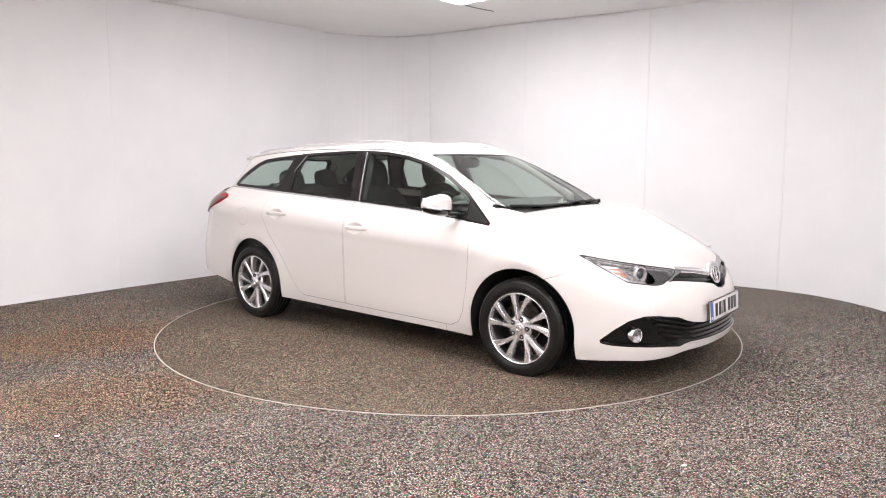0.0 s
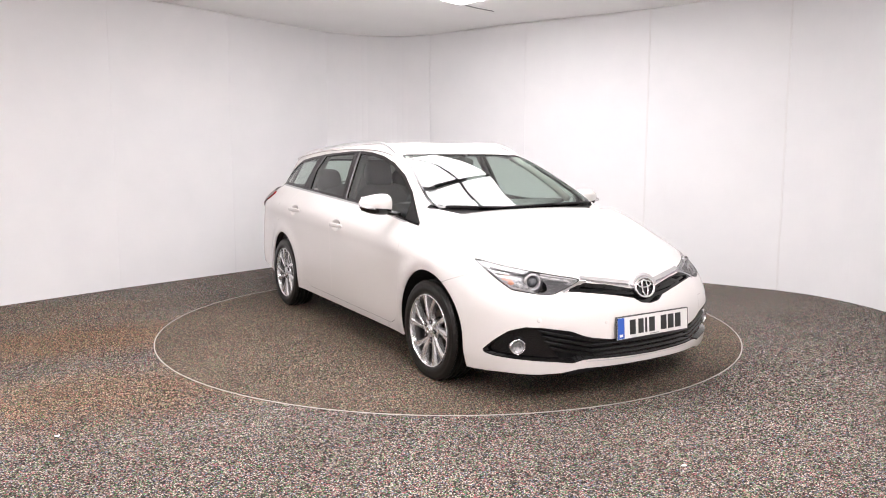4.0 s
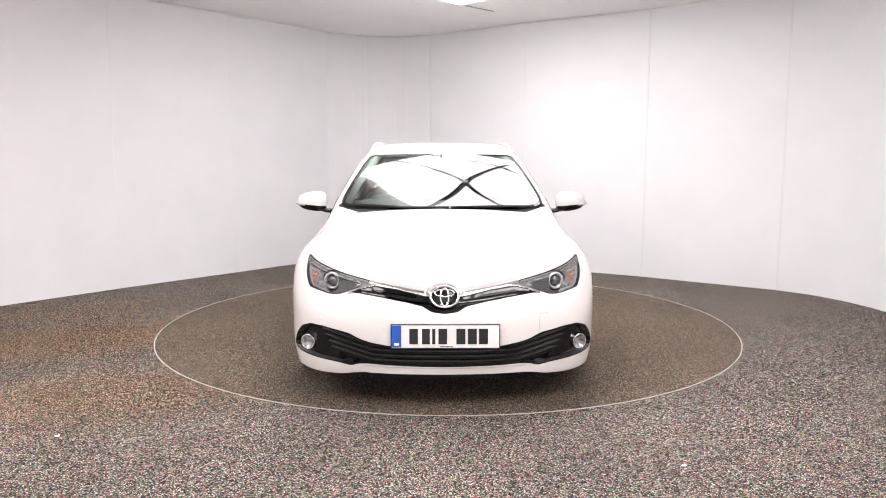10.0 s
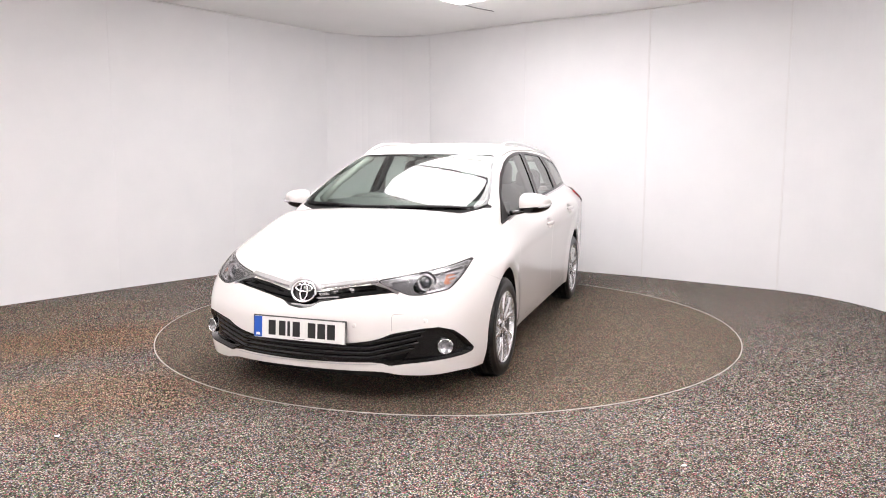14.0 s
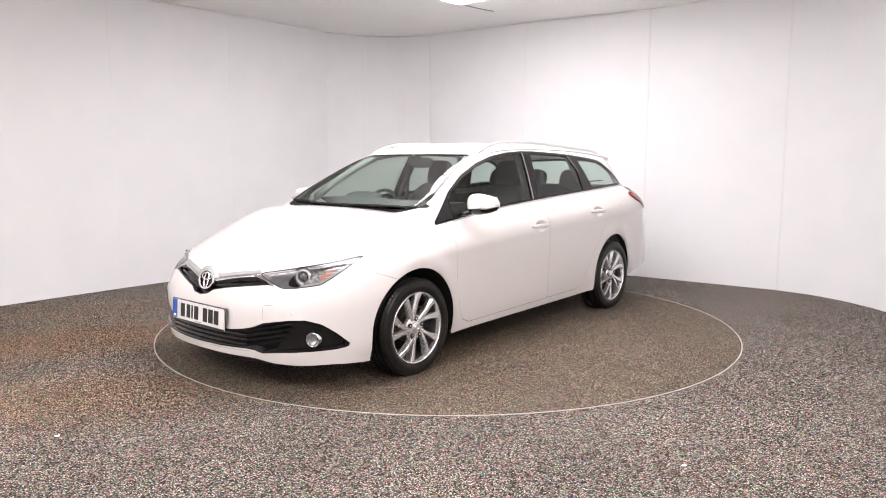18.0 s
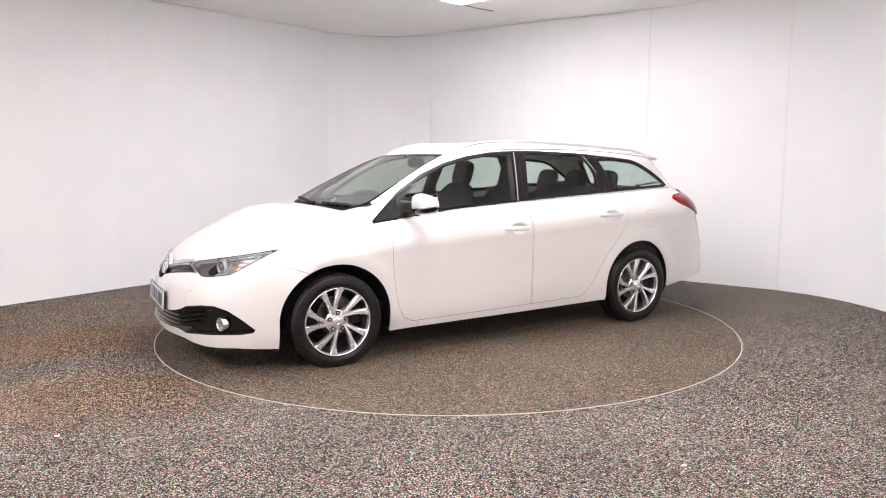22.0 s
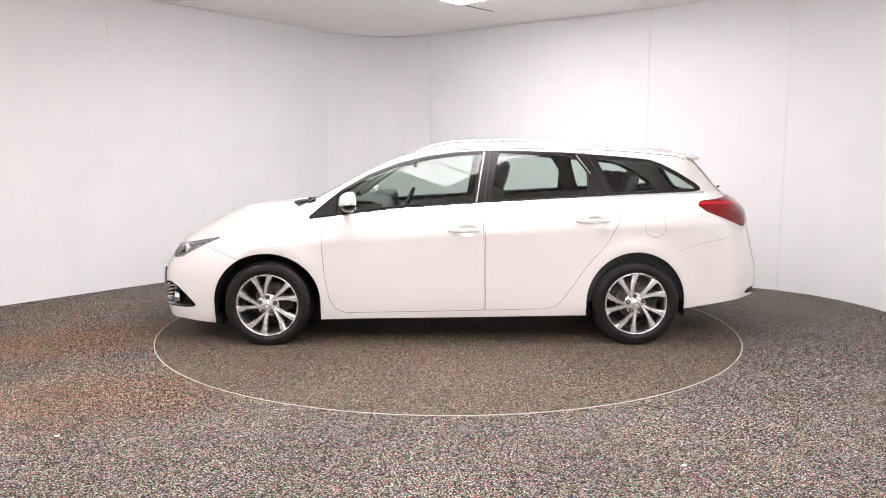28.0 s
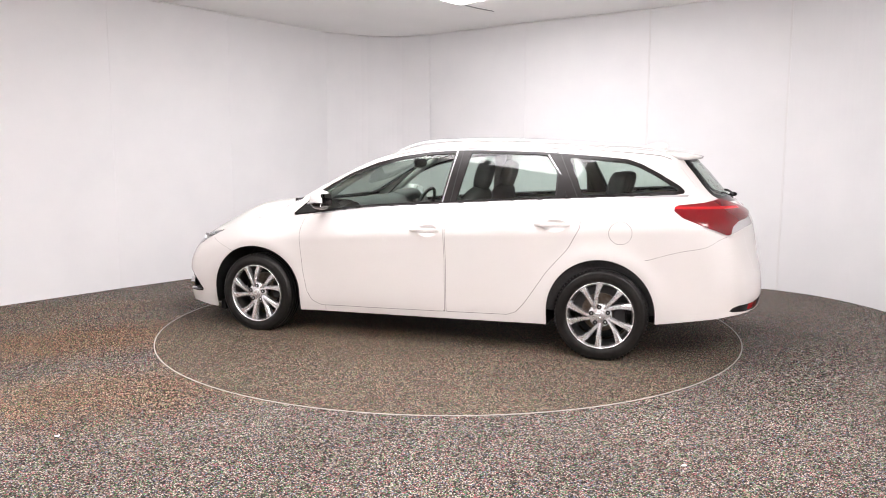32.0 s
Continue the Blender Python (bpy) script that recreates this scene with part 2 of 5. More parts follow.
# ---------------------------------------------------------------- the room
PLAN = [(-5.23, -1.07), (-3.37, 1.47), (-2.50, 2.56), (-1.58, 3.72), (-1.08, 3.99), (-0.69, 4.05), (-0.24, 3.93), (0.42, 3.47), (0.94, 3.10), (2.22, 2.30),
        (3.37, 1.44), (3.61, 1.14), (3.77, 0.76), (3.85, 0.29), (3.89, -0.61), (3.9, -3.0), (3.9, -7.4), (-5.23, -7.4)]
CUTS = [0, 1, 2, 3, 6, 8, 9, 10, 14, 15, 16, 17, 18]     # where one wall panel meets the next
floor_bm = bmesh.new()
rim = []
for i in range(96):
    a = 2 * math.pi * i / 96
    rim.append((2.2605 * math.cos(a), 2.2605 * math.sin(a)))
inner = [floor_bm.verts.new((x, y, 0)) for x, y in rim]
middle = [floor_bm.verts.new((x * 1.6, y * 1.6, 0)) for x, y in rim]
outer = [floor_bm.verts.new((x * 4.2, y * 4.2, 0)) for x, y in rim]
lower = [floor_bm.verts.new((x, y, -0.08)) for x, y in rim]
for i in range(96):
    j = (i + 1) % 96
    floor_bm.faces.new((inner[i], middle[i], middle[j], inner[j]))
    floor_bm.faces.new((middle[i], outer[i], outer[j], middle[j]))
    floor_bm.faces.new((lower[i], inner[i], inner[j], lower[j]))
floor_bm.faces.new(lower[::-1])
tagged(part("floor", floor_bm, M["floor"]), "speckled grey bound-gravel studio floor with brown stains", "floor", kind="structure")

wall = new("wall_studio")
tagged(wall, "white smooth panelled studio wall with thin joints", "wall", kind="structure")


def wall_panel(points):
    bm = bmesh.new()
    rows = []
    n = len(points)
    for i, (x, y) in enumerate(points):
        a, b = Vector(points[max(i - 1, 0)]), Vector(points[min(i + 1, n - 1)])
        d = (b - a).normalized()
        out = Vector((-d.y, d.x)) * 0.06
        e = d * (0.0015 if i == 0 else -0.0015 if i == n - 1 else 0)
        p = Vector((x, y)) + e
        q = p + out
        rows.append([bm.verts.new((*p, -0.02)), bm.verts.new((*p, CEILING)), bm.verts.new((*q, CEILING)), bm.verts.new((*q, -0.02))])
    for a, b in zip(rows, rows[1:]):
        for k in range(4):
            bm.faces.new((a[k], b[k], b[(k + 1) % 4], a[(k + 1) % 4]))
    bm.faces.new(rows[0])
    bm.faces.new(rows[-1][::-1])
    bmesh.ops.recalc_face_normals(bm, faces=bm.faces)
    return bm


def rounded(points, n=6):
    """A finer run of points, curved through them."""
    if len(points) < 3:
        return points
    t = np.arange(len(points))
    fx, fy = pchip(t, [p[0] for p in points]), pchip(t, [p[1] for p in points])
    return [(float(fx(s)), float(fy(s))) for s in np.linspace(0, len(points) - 1, (len(points) - 1) * n + 1)]


loop = PLAN + [PLAN[0]]
for a, b in zip(CUTS, CUTS[1:]):
    part("panel", wall_panel(rounded(loop[a:b + 1])), M["wall"], wall)
for i in (9, 10):
    x, y = PLAN[i]
    d = (Vector(PLAN[i + 1]) - Vector(PLAN[i - 1])).normalized()
    m = Matrix.Translation((x, y, 0)) @ Matrix.Rotation(math.atan2(d.y, d.x), 4, "Z")
    part("joint_strip", box_bm((-0.010, -0.005, 0.0), (0.010, 0.010, CEILING), m, 0.002), M["strip"], wall, "slim white joint strip")
for i in (1, 2, 3, 8):
    x, y = PLAN[i]
    d = (Vector(PLAN[i + 1]) - Vector(PLAN[i - 1])).normalized()
    m = Matrix.Translation((x, y, 0)) @ Matrix.Rotation(math.atan2(d.y, d.x), 4, "Z")
    part("joint_strip", box_bm((-0.007, -0.003, 0.0), (0.007, 0.010, CEILING), m, 0.001), M["wall"], wall, "slim white joint strip")
ceil_bm = bmesh.new()
add_box(ceil_bm, (-7, -9, CEILING), (6, 6, CEILING + 0.1))
tagged(part("ceiling", ceil_bm, M["ceiling"]), "plain white studio ceiling", "ceiling", kind="structure")
trim_pts = [(x, y, CEILING - 0.012) for x, y in rounded(PLAN[:15], 4)]
tagged(part("trim", tube_bm(trim_pts, 0.011, 6), M["strip"]), "thin white bead between wall and ceiling", "trim", kind="structure")

# ceiling lights: glowing fields either side of a dark beam, turned to the room's corner
def ceiling_light(m, along, fields, beam, glow="diffuser"):
    """along: where the dividers lie; fields: the widths on either side of the beam."""
    light = new("ceiling_light")
    light.matrix_world = m
    tagged(light, "large white glowing studio ceiling light with dark dividers, seen or added as fill", "ceiling light", group="studio ceiling lights")
    for y0, y1 in fields:
        for x0, x1 in zip(along, along[1:]):
            part("diffuser", box_bm((x0 + 0.016, y0, -0.02), (x1 - 0.016, y1, 0.012), None, 0.003), M[glow], light)
        for x0 in along[1:-1]:
            part("divider", box_bm((x0 - 0.015, y0, -0.026), (x0 + 0.015, y1, 0.012)), M["beam"], light, "thin dark divider")
    part("beam", box_bm((along[0], beam - 0.022, -0.035), (along[-1], beam + 0.022, 0.018), None, 0.004), M["beam"], light, "dark grey support beam")


CORNER = Matrix.Translation((0.137, 1.942, 2.95)) @ Matrix.Rotation(radians(228), 4, "Z")
ceiling_light(CORNER, [0.0, 0.50, 1.08, 1.72], [(0.0, 1.03), (1.09, 2.20)], 1.06)
ceiling_light(CORNER @ Matrix.Translation((1.98, 0.69, 0)), [0.0, 0.50, 1.02, 1.45], [(0.0, 1.08), (1.14, 2.20)], 1.11)
# two unseen lights added near the camera to fill the car's sides and walls
for x, y in ((-3.2, -4.3), (1.8, -4.7)):
    ceiling_light(pose(x, y, 2.95), [-1.1, 0.0, 1.1], [(-0.8, -0.03), (0.03, 0.8)], 0.0, "diffuser_fill")

# a thin grey tube put in for the dark slit shadow beside the light
cable = part("cable", tube_bm([(0.187, 2.119, 2.965), (0.317, 2.252, 2.964), (0.508, 2.425, 2.966)], 0.0045, 6), M["beam"])
tagged(cable, "thin grey line put in for a slit shadow along the white ceiling", "cable")

# ---------------------------------------------------------------- turntable
turntable = new("turntable")
tagged(turntable, "round turntable with dark brown gravel top and thin pale metal edge", "turntable")
disc_bm = ring_bm([(0.0, 0.0), (1.2, 0.0), (2.251, 0.0), (2.251, -0.05), (0.0, -0.05)], 128, "z")
part("top", disc_bm, M["disc"], turntable)
part("edge_trim", ring_bm([(2.2515, -0.05), (2.2515, 0.002), (2.2535, 0.003), (2.2575, 0.003), (2.2595, 0.001), (2.2595, -0.05)], 160, "z"), M["disc_edge"], turntable,
     "thin pale metal edge ring")

# ---------------------------------------------------------------- the car's outer form
roof_line = soft([-1.2, -0.70, -0.55, -0.38, 0.04, 0.46, 0.87, 1.08, 1.29, 1.46, 1.58, 1.66, 1.76, 1.93, 2.14, 2.40, 2.6],
                  [1.27, 1.338, 1.362, 1.388, 1.424, 1.448, 1.463, 1.464, 1.454, 1.422, 1.389, 1.362, 1.324, 1.246, 1.139, 1.003, 0.89])
bonnet_line = soft([1.9, 2.30, 2.45, 2.59, 2.81, 3.03, 3.16, 3.30, 3.42, 3.50, 3.60], [0.95, 0.975, 0.992, 1.002, 0.987, 0.945, 0.909, 0.847, 0.753, 0.664, 0.52])
roof_drop = soft([-1.0, 0.0, 1.2, 1.6, 1.8, 2.4], [0.085, 0.08, 0.062, 0.04, 0.02, 0.015])
bonnet_drop = soft([2.0, 2.6, 3.0, 3.4, 3.6], [0.055, 0.055, 0.080, 0.128, 0.150])
belt_line = soft([-1.0, -0.44, 0.10, 0.49, 1.05, 1.69, 2.10, 2.31, 2.7, 3.2], [1.10, 1.088, 1.063, 1.043, 1.011, 0.971, 0.925, 0.895, 0.86, 0.78])
belt_half = soft([-1.0, -0.5, 0.2, 1.07, 1.7, 2.3, 2.7, 3.0, 3.3], [0.62, 0.668, 0.728, 0.750, 0.766, 0.780, 0.79, 0.79, 0.72])
body_half = soft([-1.05, -0.8, -0.5, -0.1, 0.3, 1.0, 1.8, 2.4, 2.75, 2.95, 3.1, 3.25, 3.4], [0.785, 0.828, 0.842, 0.869, 0.878, 0.872, 0.872, 0.886, 0.900, 0.902, 0.890, 0.865, 0.80])
side_shape = soft([-0.2, 0.0, 0.10, 0.22, 0.45, 0.64, 0.75, 0.82, 1.0], [0.07, 0.036, 0.021, 0.015, 0.010, 0.003, 0.0, 0.006, 0.008], 0.030)
shoulder = soft([0.4, 0.80, 0.90, 1.0], [0.0, 0.0, 0.34, 1.0], 0.025)
nose_plan = soft([0.0, 0.15, 0.30, 0.45, 0.60, 0.72, 0.80, 0.86, 0.94], [3.575, 3.569, 3.548, 3.501, 3.436, 3.366, 3.283, 3.172, 2.95], 0.025)
nose_lean = soft([0.10, 0.20, 0.27, 0.36, 0.47, 0.56, 0.64, 0.72, 0.85], [-0.045, -0.010, 0.0, 0.0, -0.005, -0.03, -0.075, -0.155, -0.36], 0.025)
tail_line = soft([0.20, 0.33, 0.45, 0.55, 0.67, 0.80, 0.92, 0.99, 1.06, 1.20, 1.31, 1.37, 1.42], [-0.955, -1.000, -1.014, -1.008, -0.985, -0.960, -0.935, -0.890, -0.805, -0.680, -0.600, -0.585, -0.57], 0.025)
tail_round = soft([0.2, 0.5, 0.8, 0.95, 1.03, 1.12, 1.25, 1.45], [0.135, 0.135, 0.16, 0.18, 0.22, 0.30, 0.32, 0.28], 0.025)


def smax(a, b, k):
    return np.maximum(a, b) + np.maximum(k - np.abs(a - b), 0) ** 2 / (4 * k)


def form(p):
    """Below zero inside the car's skin."""
    x, y, z = p[:, 0], np.abs(p[:, 1]), p[:, 2]
    zb, yb, ym = belt_line(x), belt_half(x), body_half(x)
    h = (z - 0.19) / (zb - 0.19)
    h = np.minimum(h, 1.0)
    low = ym - side_shape(h) - (ym - yb - 0.006) * shoulder(h)
    up = np.clip(z - zb, 0, 1)
    side = y - np.where(z < zb, low, yb - 0.38 * up - 0.16 * up * up)
    # wheel arch flares
    for cx, amount in ((2.6, 0.010), (0.0, 0.012)):
        r = np.hypot(x - cx, z - 0.33)
        side = side - amount * np.exp(-((r - 0.36) / 0.07) ** 2) * (z < 0.9)
    # a soft crease along the shoulder of the doors
    side = side - 0.0025 * np.exp(-((z - (0.79 + 0.05 * (1.2 - x))) / 0.035) ** 2)
    over = np.maximum(roof_line(x) - roof_drop(x) * (y / 0.8) ** 2.4, bonnet_line(x) - bonnet_drop(x) * (y / 0.8) ** 2.6)
    top = z - over
    front = x - (nose_plan(y) + nose_lean(z) * (1 + 0.35 * (y / 0.8) ** 2))
    back = (tail_line(z) + tail_round(z) * (y / 0.73) ** 3.2) - x
    hood = np.clip((x - 2.2) / 0.5, 0, 1)
    f = smax(side, top * (0.9 - 0.15 * hood), 0.08 + 0.10 * hood)
    f = smax(f, front * 0.8, 0.12)
    return smax(f, back * 0.8, 0.12)


def slope(p, e=0.0015):
    g = np.stack([form(p + np.eye(3)[i] * e) - form(p - np.eye(3)[i] * e) for i in range(3)], 1)
    return g / np.linalg.norm(g, axis=1)[:, None]


def skin():
    """Half of the skin (y > 0) as a grid of quads: vertices, normals, faces."""
    elev = np.radians(np.concatenate([np.linspace(-33, 60, 124), np.linspace(60.9, 90, 34)]))
    stations = []
    for a in np.linspace(0, math.pi / 2, 92)[:-1]:
        stations.append((2.70, math.cos(a), math.sin(a)))
    for x in np.linspace(2.70, -0.25, 205):
        stations.append((x, 0.0, 1.0))
    for a in np.linspace(math.pi / 2, 0, 64)[1:]:
        stations.append((-0.25, -math.cos(a), math.sin(a)))
    st = np.array(stations)
    base = np.stack([st[:, 0], np.zeros(len(st)), np.full(len(st), 0.60)], 1)
    ce, se = np.cos(elev), np.sin(elev)
    way = np.stack([st[:, 1][:, None] * ce, st[:, 2][:, None] * ce, np.broadcast_to(se, (len(st), len(elev)))], 2)
    o = np.repeat(base, len(elev), 0)
    d = way.reshape(-1, 3)
    lo, hi = np.zeros(len(o)), np.full(len(o), 1.6)
    for _ in range(34):
        mid = (lo + hi) / 2
        out = form(o + d * mid[:, None]) > 0
        hi, lo = np.where(out, mid, hi), np.where(out, lo, mid)
    v = o + d * lo[:, None]
    v[np.abs(v[:, 1]) < 1e-5, 1] = 0
    n = slope(v)
    ns, ne = len(st), len(elev)
    idx = np.arange(ns * ne).reshape(ns, ne)
    f = np.stack([idx[:-1, :-1], idx[1:, :-1], idx[1:, 1:], idx[:-1, 1:]], -1).reshape(-1, 4)
    return v, n, f


class Patch:
    """A piece of skin that can be cut along level lines. Faces are padded to eight corners."""

    def __init__(self, v, n, f):
        self.v, self.n, self.f = v, n, f

    def compact(self):
        used = np.unique(self.f)
        if len(used) == len(self.v):
            return self
        index = np.zeros(len(self.v), int)
        index[used] = np.arange(len(used))
        return Patch(self.v[used], self.n[used], index[self.f])

    def cut(self, level, keep=False):
        """(inside, outside) of level(points) < 0. keep: both go on sharing one list of points, new ones at its end."""
        if len(self.f) == 0:
            return self, self
        g = level(self.v)
        g = np.where(np.abs(g) < 1e-5, 1e-5, g)
        neg = g[self.f] < 0
        all_in, all_out = neg.all(1), (~neg).all(1)
        mixed = self.f[~all_in & ~all_out]
        vs, ns, made, start = [], [], {}, len(self.v)
        ins, outs = [], []
        for face in mixed:
            ring = list(dict.fromkeys(face.tolist()))
            a_poly, b_poly = [], []
            for i, j in zip(ring, ring[1:] + ring[:1]):
                (a_poly if g[i] < 0 else b_poly).append(i)
                if (g[i] < 0) != (g[j] < 0):
                    key = (min(i, j), max(i, j))
                    if key not in made:
                        t = g[i] / (g[i] - g[j])
                        made[key] = start + len(vs)
                        vs.append(self.v[i] * (1 - t) + self.v[j] * t)
                        nn = self.n[i] * (1 - t) + self.n[j] * t
                        ns.append(nn / np.linalg.norm(nn))
                    a_poly.append(made[key])
                    b_poly.append(made[key])
            for poly, store in ((a_poly, ins), (b_poly, outs)):
                if len(poly) >= 3:
                    store.append((poly + [poly[-1]] * 8)[:8])
        v = np.concatenate([self.v, np.array(vs).reshape(-1, 3)])
        n = np.concatenate([self.n, np.array(ns).reshape(-1, 3)])
        pad = lambda f: f if f.shape[1] == 8 else np.concatenate([f] + [f[:, -1:]] * (8 - f.shape[1]), 1)
        pair = (Patch(v, n, np.concatenate([pad(self.f[all_in]), np.array(ins, int).reshape(-1, 8)])),
                Patch(v, n, np.concatenate([pad(self.f[all_out]), np.array(outs, int).reshape(-1, 8)])))
        return pair if keep else (pair[0].compact(), pair[1].compact())

    def strip(self, level, half, limit=None):
        """(band, rest): the band within half of level's zero line, kept where limit is below zero."""
        low, high = self.cut(lambda p: level(p) - half, True)
        below, band = low.cut(lambda p: level(p) + half, True)
        faces = [high.f, below.f]
        if limit is not None and len(band.f):
            band, spare = band.cut(limit, True)
            faces.append(spare.f)
        return band.compact(), Patch(band.v, band.n, np.concatenate(faces)).compact()

    def both(self, other):
        return Patch(np.concatenate([self.v, other.v]), np.concatenate([self.n, other.n]), np.concatenate([self.f, other.f + len(self.v)]))

    def mirrored(self):
        k = np.array([1, -1, 1])
        return Patch(self.v * k, self.n * k, self.f[:, ::-1])

    def build(self, name, mat, parent, side=0, lift=0.0, thick=0.0, label=""):
        """side 0: both halves as one mesh; 1: left; -1: right. thick folds the free edges inward."""
        p = self if side == 1 else self.mirrored() if side == -1 else self.both(self.mirrored())
        index = np.arange(len(p.v))
        if side == 0:      # weld the two halves along the middle
            half = len(self.v)
            index[half:] = np.where(np.abs(p.v[half:, 1]) < 1e-4, np.arange(half), index[half:])
        faces = [list(dict.fromkeys(int(i) for i in f)) for f in index[p.f]]
        faces = [f for f in faces if len(f) > 2]
        used = sorted({i for f in faces for i in f})
        if not used:
            return None
        index = {o: k for k, o in enumerate(used)}
        v = p.v[used] + p.n[used] * lift
        n = p.n[used]
        faces = [[index[i] for i in f] for f in faces]
        v, n = list(v), list(n)
        if thick:
            seen = {}
            for f in faces:
                for a, b in zip(f, f[1:] + f[:1]):
                    seen[(a, b)] = 1
            rim = [(a, b) for a, b in seen if (b, a) not in seen and not (abs(v[a][1]) < 1e-4 and abs(v[b][1]) < 1e-4)]
            low = {}
            for i in {k for e in rim for k in e}:
                low[i] = (len(v), len(v) + 1)
                v += [v[i], v[i] - n[i] * thick]
                n += [n[i], n[i]]
            for a, b in rim:
                faces.append([low[b][0], low[a][0], low[a][1], low[b][1]])
        v = np.array(v) + np.array(OFF)
        return mesh_object(name, v, faces, mat, parent, np.array(n), label=label)


def polygon(points, smooth=0):
    """Signed distance to a closed outline, below zero inside; smooth rounds it by that many points a side."""
    p = np.array(points, float)
    if smooth:
        q = []
        n = len(p)
        for i in range(n):
            a, b, c, d = p[i - 1], p[i], p[(i + 1) % n], p[(i + 2) % n]
            for t in np.arange(smooth) / smooth:
                q.append(0.5 * (2 * b + (c - a) * t + (2 * a - 5 * b + 4 * c - d) * t * t + (3 * b - a - 3 * c + d) * t ** 3))
        p = np.array(q)
    e = np.roll(p, -1, 0) - p

    def dist(u, w):
        best, inside = np.full(len(u), 9.0), np.zeros(len(u), bool)
        for (ax, ay), (ex, ey) in zip(p, e):
            t = np.clip(((u - ax) * ex + (w - ay) * ey) / (ex * ex + ey * ey + 1e-12), 0, 1)
            best = np.minimum(best, np.hypot(u - ax - t * ex, w - ay - t * ey))
            hit = ((ay > w) != (ay + ey > w)) & (u < ax + ex * (w - ay) / (ey if abs(ey) > 1e-12 else 1e-12))
            inside ^= hit
        return np.where(inside, -best, best)
    return dist


def line(x0, z0, x1, z1):
    """Signed distance from a line in the side view, below zero behind it (towards smaller x when it runs up)."""
    d = math.hypot(x1 - x0, z1 - z0)
    return lambda p: ((p[:, 0] - x0) * (z1 - z0) - (p[:, 2] - z0) * (x1 - x0)) / d


def from_side(shape):
    return lambda p: shape(p[:, 0], p[:, 2])


def from_front(shape):
    """Round the nose: metres of arc about an upright axis inside the engine bay, and height; only ahead of the front axle."""
    return lambda p: np.where(p[:, 0] > 2.60, shape(nose_arc(p), p[:, 2]), 1.0)


def nose_arc(p):
    return np.arctan2(p[:, 1], p[:, 0] - 2.5)


def tail_arc(p):
    return np.arctan2(p[:, 1], -p[:, 0])


def inset(level, d):
    return lambda p: level(p) + d


def meet(*levels):
    return lambda p: np.max([f(p) for f in levels], axis=0)


car = new("car")
tagged(car, "white estate car with silver alloy wheels on a turntable", "car")

# outlines in the side view (x from the rear axle, z up)
DLO = from_side(polygon([(2.325, 0.896), (2.10, 0.922), (1.69, 0.971), (1.05, 1.012), (0.49, 1.044), (0.10, 1.064), (-0.44, 1.090), (-0.492, 1.100), (-0.495, 1.118),
                         (-0.46, 1.150), (-0.34, 1.224), (-0.22, 1.288), (-0.13, 1.320), (0.07, 1.341), (0.27, 1.356), (0.48, 1.371), (0.89, 1.386), (1.09, 1.385), (1.29, 1.373), (1.50, 1.344),
                         (1.70, 1.296), (1.91, 1.214), (2.105, 1.103), (2.20, 1.026), (2.335, 0.912)]))
skin_v, skin_n, skin_f = skin()
body = Patch(skin_v, skin_n, skin_f)
sill_line = pchip([-1.1, -0.98, -0.83, -0.69, -0.34, 0.37, 1.69, 2.23, 2.97, 3.14, 3.26, 3.38, 3.44, 3.50, 3.60],
                  [0.36, 0.36, 0.345, 0.318, 0.264, 0.216, 0.190, 0.182, 0.158, 0.168, 0.177, 0.176, 0.182, 0.205, 0.212])
_, body = body.cut(lambda p: p[:, 2] - sill_line(p[:, 0]))


def arch(cx, rx, ry, cz=0.315):
    def level(p):
        dx, dz = (p[:, 0] - cx) / rx, np.maximum(p[:, 2] - cz, 0) / ry
        return np.where(p[:, 2] < 0.95, (np.hypot(dx, dz) - 1) * rx, 1.0)
    return level


arch_front, arch_rear = arch(2.624, 0.379, 0.346), arch(0.005, 0.352, 0.356)
for level in (arch_front, arch_rear):
    _, body = body.cut(level)

# side windows
windows, body = body.cut(DLO)
bright, body = body.strip(lambda p: p[:, 2] - belt_line(p[:, 0]) + 0.005, 0.006, meet(inset(DLO, -0.03), lambda p: p[:, 0] - 2.16))
for s in (1, -1):
    bright.build("belt_moulding", M["satin_grey"], car, s, 0.003, 0.006, "thin bright metal moulding under the windows")
front_glass, rest2 = windows.cut(meet(inset(DLO, 0.020), lambda p: -line(1.155, 1.0, 1.095, 1.34)(p), lambda p: p[:, 0] - 2.135))
rear_glass, rest2 = rest2.cut(meet(inset(DLO, 0.018), line(1.045, 1.0, 0.975, 1.34), lambda p: 0.335 - p[:, 0], lambda p: -line(0.335, 1.235, 0.415, 1.345)(p)))
quarter, rest2 = rest2.cut(meet(inset(DLO, 0.022), line(0.135, 1.05, 0.255, 1.315)))
split_b, rest2 = rest2.strip(line(1.082, 1.0, 1.030, 1.385), 0.0022)
split_c, rest2 = rest2.strip(line(0.175, 1.05, 0.325, 1.36), 0.0022)
bars, rest2 = rest2.strip(lambda p: p[:, 0] - 0.329, 0.005, meet(inset(DLO, 0.012), lambda p: p[:, 2] - 1.245))
frame_strip, rest2 = rest2.strip(line(1.140, 1.0, 1.080, 1.34), 0.0042, inset(DLO, 0.010))
slant_strip, rest2 = rest2.strip(line(0.322, 1.235, 0.402, 1.345), 0.0032, meet(inset(DLO, 0.016), lambda p: 1.22 - p[:, 2], lambda p: np.abs(p[:, 0] - 0.36) - 0.07))
